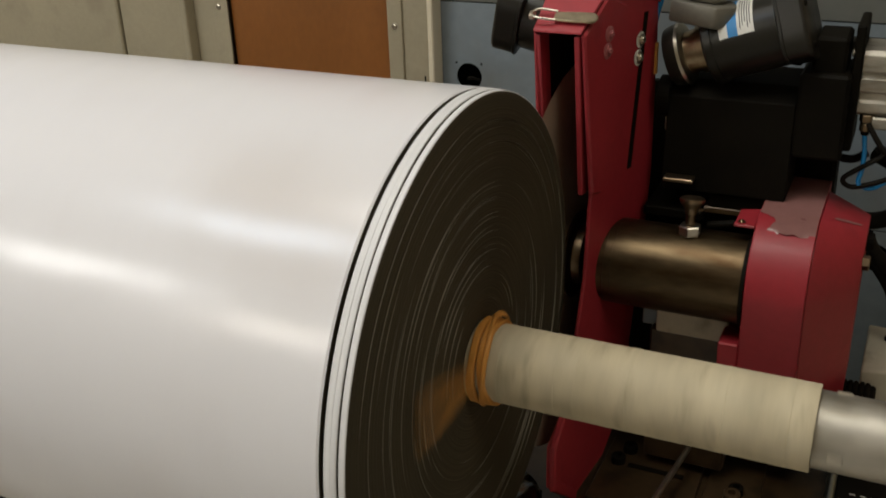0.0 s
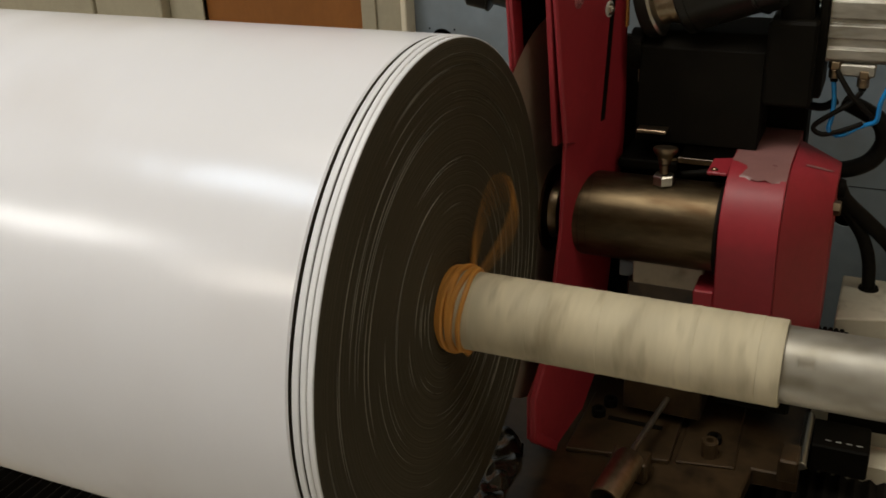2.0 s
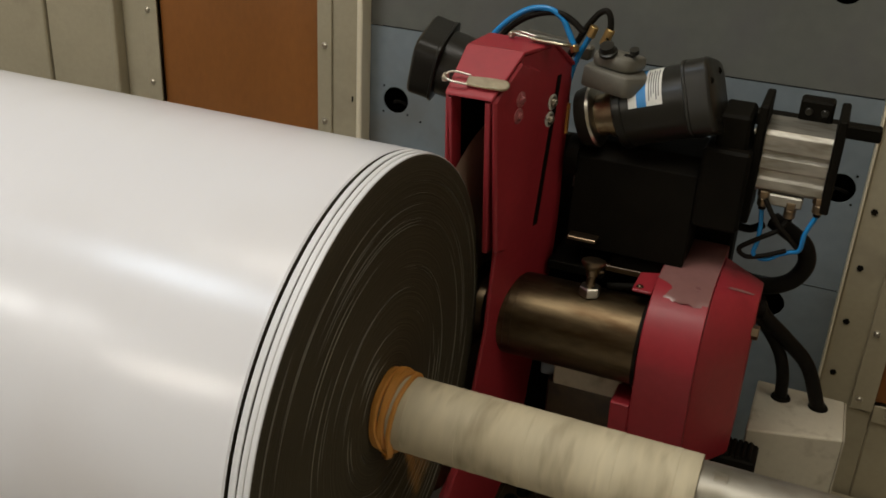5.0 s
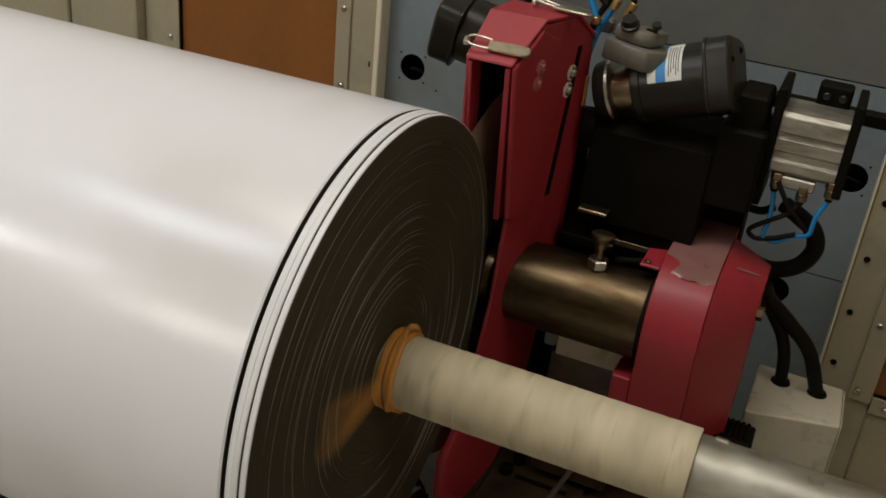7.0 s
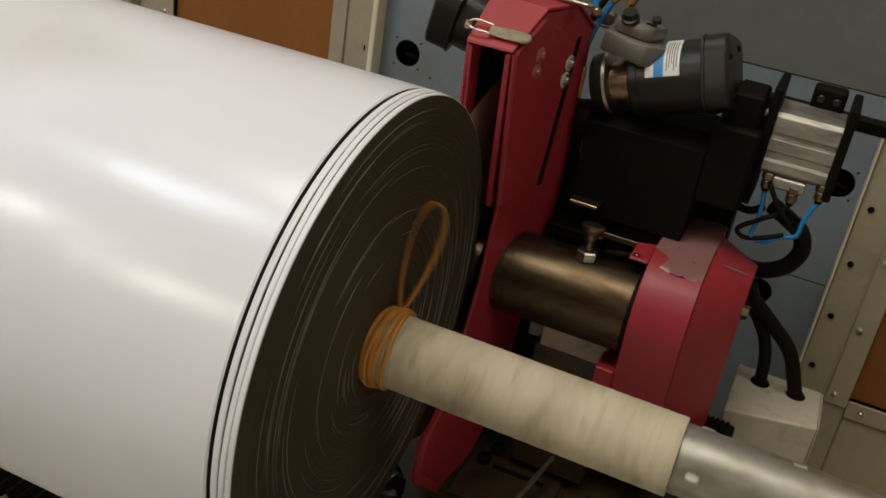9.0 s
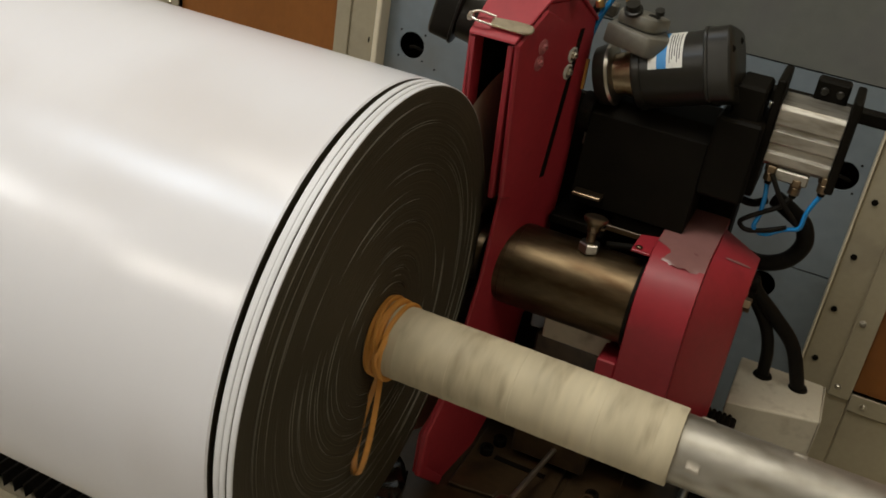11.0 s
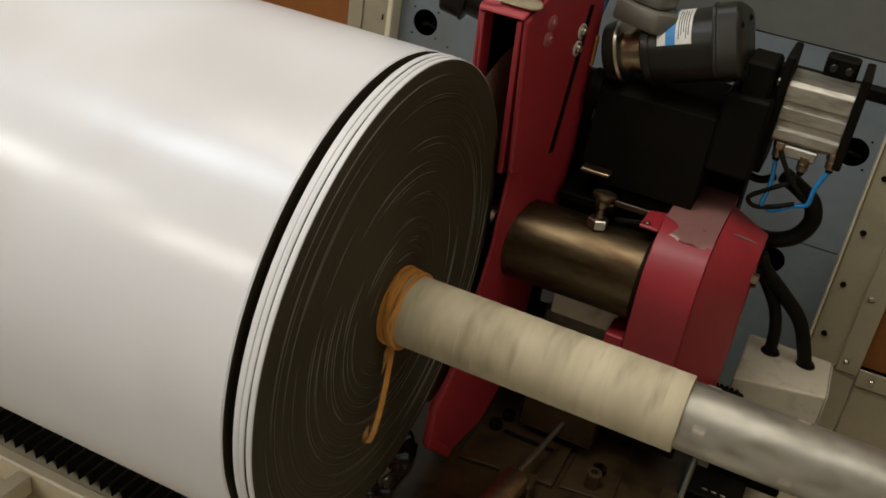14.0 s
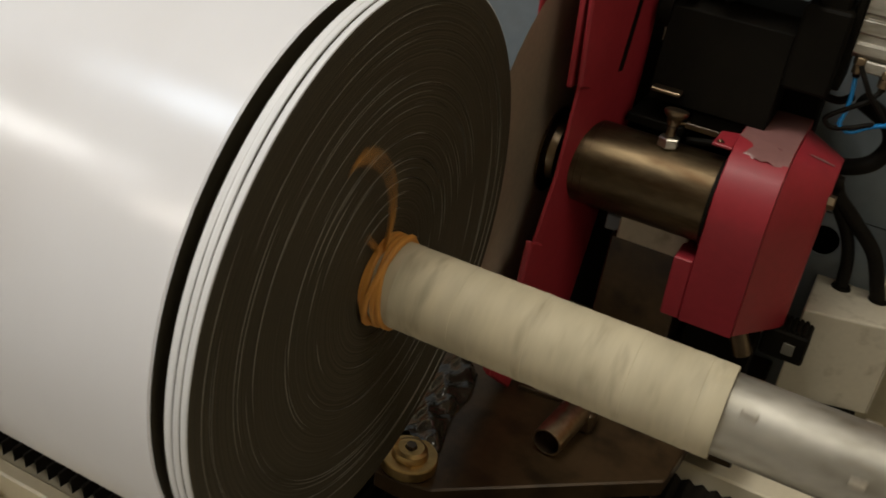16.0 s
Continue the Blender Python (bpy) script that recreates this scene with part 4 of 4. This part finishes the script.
def air_cylinder():
    c = rider("air_cylinder", "compact aluminium air cylinder between black end plates", "air cylinder")
    prof = [(0.462, 1.172), (0.462, 1.184), (0.466, 1.186), (0.466, 1.196), (0.462, 1.198), (0.462, 1.214), (0.466, 1.216), (0.466, 1.221), (0.462, 1.223),
            (0.462, 1.243), (0.468, 1.249), (0.535, 1.249), (0.541, 1.243), (0.541, 1.172), (0.535, 1.166), (0.468, 1.166)]
    part("barrel", prism([(y, z - 0.008) for y, z in prof], 0.3075, 0.3900, "x", 0.0008), ALU, c)
    for x0, x1, z0, z1 in ((0.296, 0.307, 1.112, 1.272), (0.3905, 0.4015, 1.144, 1.268)):
        part("end_plate", box((x0, 0.456, z0), (x1, 0.546, z1), 0.002), BLACK, c)
    for z in (1.18, 1.235):
        screw("screw", (0.296, 0.470, z), (-1, 0, 0), 0.004, c)
    part("port_block", box((0.326, 0.462, 1.142), (0.369, 0.50, 1.1575), 0.002), ALU, c)
    for x, z in ((0.321, 1.160), (0.356, 1.150), (0.389, 1.163)):
        f = part("fitting", hexagon(along((x, 0.468, z), (x, 0.455, z - 1)), 0.009, 0.010), BRONZE, c, "browned push-in fitting")
        part("collar", rod((x, 0.4675, z - 0.0105), (x, 0.467, z - 0.022), 0.0075, 14), BRONZE, f)
        part("collar", rod((x, 0.467, z - 0.0225), (x, 0.4665, z - 0.027), 0.0048, 14), BLACK, f)
    part("valve_body", box((0.340, 0.53, 1.2355), (0.383, 0.56, 1.268), 0.003), BLACK, c)
    part("valve_port", rod((0.352, 0.53, 1.254), (0.352, 0.524, 1.254), 0.005, 12), MOTOR, c)
    part("valve_port", rod((0.372, 0.53, 1.254), (0.372, 0.524, 1.254), 0.005, 12), MOTOR, c)
    part("tie_bar", box((0.24, 0.585, 1.208), (0.448, 0.61, 1.226), 0.002), BLACK, CAR)


def cable_box():
    b = rider("cable_box", "dusty cream cable box with two black cables entering its top", "cable box")
    part("box_body", prism([(0.361, 0.474), (0.4935, 0.508), (0.4915, 0.616), (0.362, 0.620)], 0.640, 0.790, "z", 0.003, seg=2), BOXWHITE, b)
    part("end_seam", sheet([(0.4940, 0.509, 0.641), (0.4922, 0.615, 0.641), (0.4922, 0.615, 0.789), (0.4940, 0.509, 0.789)], (0.002, 0, 0)), BOXWHITE, b)
    for x, y in ((0.3994, 0.583), (0.454, 0.5807)):
        part("grommet", lathe([(0, 0.008), (0, 0.015), (0.004, 0.013), (0.004, 0.008)], 20, None, along((x, y, 0.790), (x, y, 2)), True), BLACK, b)
    part("box_foot", box((0.37, 0.48, 0.606), (0.48, 0.60, 0.6395), 0.002), BLACK, b)


def hoses():
    def line(pts, r, mat, name, label="", ribs=0.0, steps=9):
        where = "beside the cream cable box" if pts[-1][2] < 0.80 else "under the air cylinder" if pts[0][0] > 0.22 else "arching over the red guard"
        ob = tagged(part(name, hose(pts, r, 10, steps=steps, ribs=ribs), mat, None, "", 60), (label or "black sheathed cable") + " " + where, name.replace("_", " "), name.replace("_", " ") + "s of the carriage")
        MOVERS.append(ob)
    # cables that drop into the box
    line([(0.335, 0.52, 0.960), (0.357, 0.545, 0.925), (0.381, 0.558, 0.884), (0.394, 0.572, 0.840), (0.3994, 0.583, 0.789)], 0.0095, RUBBER, "cable", "black sheathed cable")
    line([(0.340, 0.52, 0.975), (0.353, 0.535, 0.945), (0.388, 0.555, 0.906), (0.426, 0.568, 0.862), (0.454, 0.5807, 0.789)], 0.0110, RUBBER, "cable", "black sheathed cable")
    # thick loop behind the drive cover
    line([(0.270, 0.545, 1.010), (0.297, 0.55, 0.995), (0.339, 0.55, 0.985), (0.375, 0.55, 1.000), (0.391, 0.55, 1.030), (0.384, 0.555, 1.055), (0.364, 0.565, 1.066), (0.335, 0.58, 1.075)], 0.0125, RUBBER, "cable", "thick black cable loop")
    line([(0.210, 0.51, 1.092), (0.228, 0.50, 1.102), (0.259, 0.50, 1.101), (0.292, 0.50, 1.090), (0.311, 0.50, 1.089), (0.326, 0.495, 1.100)], 0.0055, RUBBER, "cable")
    line([(0.225, 0.56, 1.085), (0.25, 0.55, 1.075), (0.262, 0.55, 1.03)], 0.014, RUBBER, "cable", "ribbed black conduit", 0.0015)
    # blue and black air hoses under the cylinder
    line([(0.321, 0.4668, 1.134), (0.324, 0.468, 1.110), (0.324, 0.47, 1.086), (0.322, 0.472, 1.066), (0.338, 0.475, 1.060), (0.356, 0.475, 1.072)], 0.0031, BLUEHOSE, "air_hose", "bright blue air hose")
    line([(0.389, 0.4665, 1.137), (0.380, 0.467, 1.110), (0.378, 0.47, 1.085), (0.366, 0.474, 1.077), (0.350, 0.478, 1.068), (0.330, 0.478, 1.057)], 0.0031, BLUEHOSE, "air_hose", "bright blue air hose")
    line([(0.323, 0.462, 1.150), (0.335, 0.460, 1.132), (0.346, 0.462, 1.116), (0.362, 0.468, 1.099), (0.376, 0.475, 1.082)], 0.0034, RUBBER, "air_hose", "black air hose")
    line([(0.356, 0.4665, 1.123), (0.345, 0.466, 1.107), (0.326, 0.467, 1.092), (0.303, 0.47, 1.071), (0.313, 0.472, 1.060), (0.335, 0.472, 1.066), (0.362, 0.475, 1.078)], 0.0034, RUBBER, "air_hose", "black air hose")
    # hoses that arch over the guard
    line([(-0.082, 0.455, 1.276), (-0.074, 0.453, 1.292), (-0.056, 0.451, 1.318), (-0.034, 0.449, 1.340), (-0.009, 0.448, 1.355), (0.016, 0.446, 1.358), (0.035, 0.444, 1.349), (0.045, 0.442, 1.334), (0.054, 0.440, 1.318)], 0.004, BLUEHOSE, "air_hose", "bright blue air hose")
    line([(-0.059, 0.455, 1.299), (-0.041, 0.453, 1.322), (-0.018, 0.450, 1.341), (0.008, 0.448, 1.352), (0.032, 0.445, 1.354), (0.051, 0.443, 1.346), (0.066, 0.440, 1.335)], 0.0042, RUBBER, "air_hose", "black air hose")
    line([(0.048, 0.452, 1.253), (0.052, 0.449, 1.274), (0.059, 0.446, 1.299), (0.068, 0.443, 1.319), (0.074, 0.440, 1.331)], 0.0036, BLUEHOSE, "air_hose", "bright blue air hose")
    line([(0.042, 0.450, 1.280), (0.048, 0.448, 1.300), (0.059, 0.446, 1.325), (0.070, 0.444, 1.345), (0.082, 0.443, 1.361), (0.092, 0.441, 1.366), (0.098, 0.439, 1.359), (0.100, 0.437, 1.345), (0.097, 0.435, 1.332)], 0.0042, RUBBER, "air_hose", "black air hose")
    for p, q in (((0.075, 0.437, 1.332), (0.080, 0.437, 1.346)), ((0.093, 0.437, 1.324), (0.101, 0.437, 1.345)), ((0.055, 0.437, 1.319), (0.058, 0.437, 1.310))):
        part("hose_fitting", rod(p, q, 0.0058, 14), BRASS, CAR)


def base_plates():
    plan = [(-0.30, 0.085), (-0.066, 0.040), (-0.052, -0.006), (-0.020, -0.008), (0.024, 0.003), (0.274, 0.204), (0.284, 0.318), (0.345, 0.320), (0.345, 0.60), (-0.30, 0.60)]
    b = part("base_plate", prism(plan, 0.590, 0.618, "z", 0.0025), BED, CAR, "oily brown steel base plate")
    part("slide_shoe", box((-0.20, 0.10, 0.557), (0.20, 0.58, 0.5895), 0.003), BLACK, b)
    part("raised_plate", prism([(0.03, 0.265), (0.175, 0.285), (0.172, 0.42), (0.03, 0.42)], 0.6185, 0.626, "z", 0.0012), BED, b)
    part("raised_plate", prism([(0.182, 0.292), (0.262, 0.305), (0.255, 0.46), (0.182, 0.46)], 0.6185, 0.6225, "z", 0.0015), BED, b)
    part("key_slot", box((0.068, 0.352, 0.6262), (0.150, 0.362, 0.6270), 0), BLACK, b)
    for x, y, z in ((0.062, 0.392, 0.626), (0.052, 0.36, 0.626), (0.225, 0.355, 0.6225), (0.122, 0.405, 0.626)):
        k = part("cap_screw", lathe([(0, 0), (0, 0.0105), (0.011, 0.0105), (0.012, 0.0095), (0.012, 0.006), (0.006, 0.0055), (0.006, 0)], 20, None, along((x, y, z), (x, y, 2))), BLACK, b, smooth=40)
    part("cap_screw", lathe([(0, 0), (0, 0.0115), (0.024, 0.0115), (0.026, 0.010), (0.026, 0.006), (0.018, 0.0055), (0.018, 0)], 20, None, along((0.224, 0.322, 0.6225), (0.224, 0.322, 2))), BED, b, smooth=40)
    # clamp with a bright sleeve and its long rod
    cl = part("clamp_block", box((0.104, 0.228, 0.6185), (0.156, 0.263, 0.652), 0.003), BED, b)
    part("sleeve", lathe([(0, 0.0185), (0, 0.0207), (0.003, 0.0212), (0.085, 0.0212), (0.088, 0.0207), (0.088, 0.0185)], 34, None, along((0.130, 0.238, 0.650), (0.118, 0.148, 0.641)), True), ALUDULL, cl, "bright turned sleeve", 40)
    part("rod", rod((0.130, 0.250, 0.655), (0.156, 0.40, 0.672), 0.0042, 12), ZINC, cl)
    # brass roller on a post
    roller = rider("brass_roller", "worn brass roller standing on the base plate", "roller")
    br = part("roller_body", lathe([(0, 0.008), (0, 0.0360), (0.002, 0.0372), (0.015, 0.0372), (0.017, 0.0360), (0.017, 0.024), (0.026, 0.022), (0.029, 0.017), (0.029, 0.008)], 36, None, along((-0.022, 0.028, 0.619), (-0.020, 0.030, 0.75)), True), BRASS, roller, "", 40)
    part("centre_screw", hexagon(along((-0.022, 0.028, 0.62), (-0.020, 0.030, 0.75)), 0.0078, 0.032), BED, br)
    part("post", box((0.318, 0.300, 0.6185), (0.344, 0.345, 0.655), 0.003), BED, b)
    part("drag_chain_mount", box((0.352, 0.40, 0.575), (0.432, 0.47, 0.622), 0.003), BLACK, b, "black connector with pale print")
    for k in range(4):
        part("print_bar", box((0.372 + 0.014 * k, 0.4150, 0.6222), (0.380 + 0.014 * k, 0.4165, 0.6226), 0), LABELW, b)
    part("shine_bar", rod((0.3465, 0.33, 0.63), (0.3465, 0.46, 0.63), 0.007, 14), ZINC, b)


def wrapping():
    """Crumpled clear film waste lying on the plate behind the brass roller."""
    bm = bmesh.new()
    rnd = random.Random(21)
    n, m = 44, 12
    ph = [rnd.uniform(0, 6.28) for _ in range(6)]
    g = []
    for i in range(n):
        row = []
        for j in range(m):
            u, w = i / (n - 1), j / (m - 1) - 0.5
            x = -0.030 - 0.030 * u + w * 0.060 * (1 + 0.12 * math.sin(9 * u + ph[0]))
            y = 0.062 + 0.200 * u + 0.003 * math.sin(14 * w + ph[1])
            z = 0.621 + 0.018 * (1 - (2 * w) ** 2) + 0.0040 * math.sin(17 * u + 7 * w + ph[2]) + 0.0030 * math.sin(31 * u - 12 * w + ph[3]) + 0.0016 * math.sin(55 * u + 25 * w + ph[4])
            row.append(bm.verts.new((x, y, max(z, 0.6192) + rnd.uniform(0, 0.0006))))
        g.append(row)
    for i in range(n - 1):
        for j in range(m - 1):
            bm.faces.new((g[i][j], g[i][j + 1], g[i + 1][j + 1], g[i + 1][j]))
    bmesh.ops.solidify(bm, geom=list(bm.faces), thickness=0.0006)
    MOVERS.append(tagged(part("film_scrap", bm, PLASTIC, None, "", 80), "crumpled clear film scrap lying on the oily base plate", "plastic film"))


guard(), blade_and_spindle(), red_cover(), gear_motor(), black_frame(), air_cylinder(), cable_box(), hoses(), base_plates(), wrapping()


def settle(ob):
    """Moves a rider's origin to the middle of its base; its parts stay where they are."""
    kids = list(ob.children) if ob.data is None else [ob]
    pts = [k.location + v.co for k in kids for v in k.data.vertices]
    base = Vector([(min(p[i] for p in pts) + max(p[i] for p in pts)) / 2 for i in (0, 1)] + [min(p[2] for p in pts)])
    if ob.data:
        ob.data.transform(Matrix.Translation(-base))
    for k in ob.children:
        k.location -= base
    return base


RIDERS = [(ob, settle(ob)) for ob in MOVERS]


# ---------------------------------------------------------------- motion
# whole turns of the roll at the given seconds, counted when the loose loop stands up
TURNS = [(0.10, 0), (1.20, 3), (2.30, 6), (3.40, 9), (6.01, 16), (7.10, 19), (7.46, 20), (11.58, 31), (12.31, 33), (12.69, 34), (14.58, 39), (15.31, 41), (15.68, 42)]


# how far the long loop runs ahead of the core, in turns, over one turn
SWING = [(0.0, 0.0), (0.13, -0.03), (0.18, -0.02), (0.24, 0.10), (0.32, 0.15), (0.37, 0.14), (0.45, 0.09), (0.52, 0.05), (0.60, 0.0), (0.66, 0.01), (0.73, 0.045), (0.78, 0.095), (0.84, 0.085), (0.92, 0.02), (1.0, 0.0)]


def turns(t):
    a = [p[0] for p in TURNS]
    i = max(0, min(len(a) - 2, sum(1 for q in a if q <= t) - 1))
    (t0, n0), (t1, n1) = TURNS[i], TURNS[i + 1]
    return n0 + (n1 - n0) * (t - t0) / (t1 - t0)


def motions():
    spin = [(k / 15, pose(*AX) @ pose(0, 0, 0, -360 * turns(k / 15))) for k in range(241)]
    for ob in (ROLL, CORE, SHAFT, RBAND):
        walk(ob, spin)
    # the long loop lags over the top, drops ahead of the core and hangs back below it
    def lead(p):
        a = [q[0] for q in SWING]
        i = max(k for k in range(len(a) - 1) if a[k] <= p)
        (p0, d0), (p1, d1) = SWING[i], SWING[i + 1]
        return d0 + (d1 - d0) * (p - p0) / (p1 - p0)
    walk(LOOPS[0], [(k / 30, pose(0, 0, 0, -360 * lead(turns(k / 30) % 1.0))) for k in range(481)])
    # the short loop lies along the coils until it works loose
    root = pose(0.006, 0, 0, 188)
    flat, half, out = root @ pose(0, 0, 0.037, 104), root @ pose(0, 0, 0.042, 40), root @ pose(0, 0, 0.044, 8)
    walk(LOOSE, [(0, flat), (14.0, flat), (14.5, half), (14.8, out), (16.0, out)])
    # the cut opens as the knife goes deeper
    walk(SLICES[0], [(t, pose(d, 0, 0)) for t, d in ((0.0, 0.0), (9.0, 0.0), (12.0, -0.0018), (12.5, -0.0014), (14.0, -0.0032), (14.5, -0.0040), (15.0, -0.0022), (15.5, -0.0052), (16.0, -0.0040))])
    for ob in SLICES[1:]:
        walk(ob, [(t, pose(d, 0, 0)) for t, d in ((0.0, -0.0040), (3.5, -0.0040), (6.0, -0.0039), (9.0, -0.0036), (12.5, -0.0026), (14.5, 0.0), (16.0, 0.0015))])
    for ob, base in RIDERS:
        walk(ob, [(t, pose(base.x, base.y + d, base.z)) for t, d in FEED])


motions()
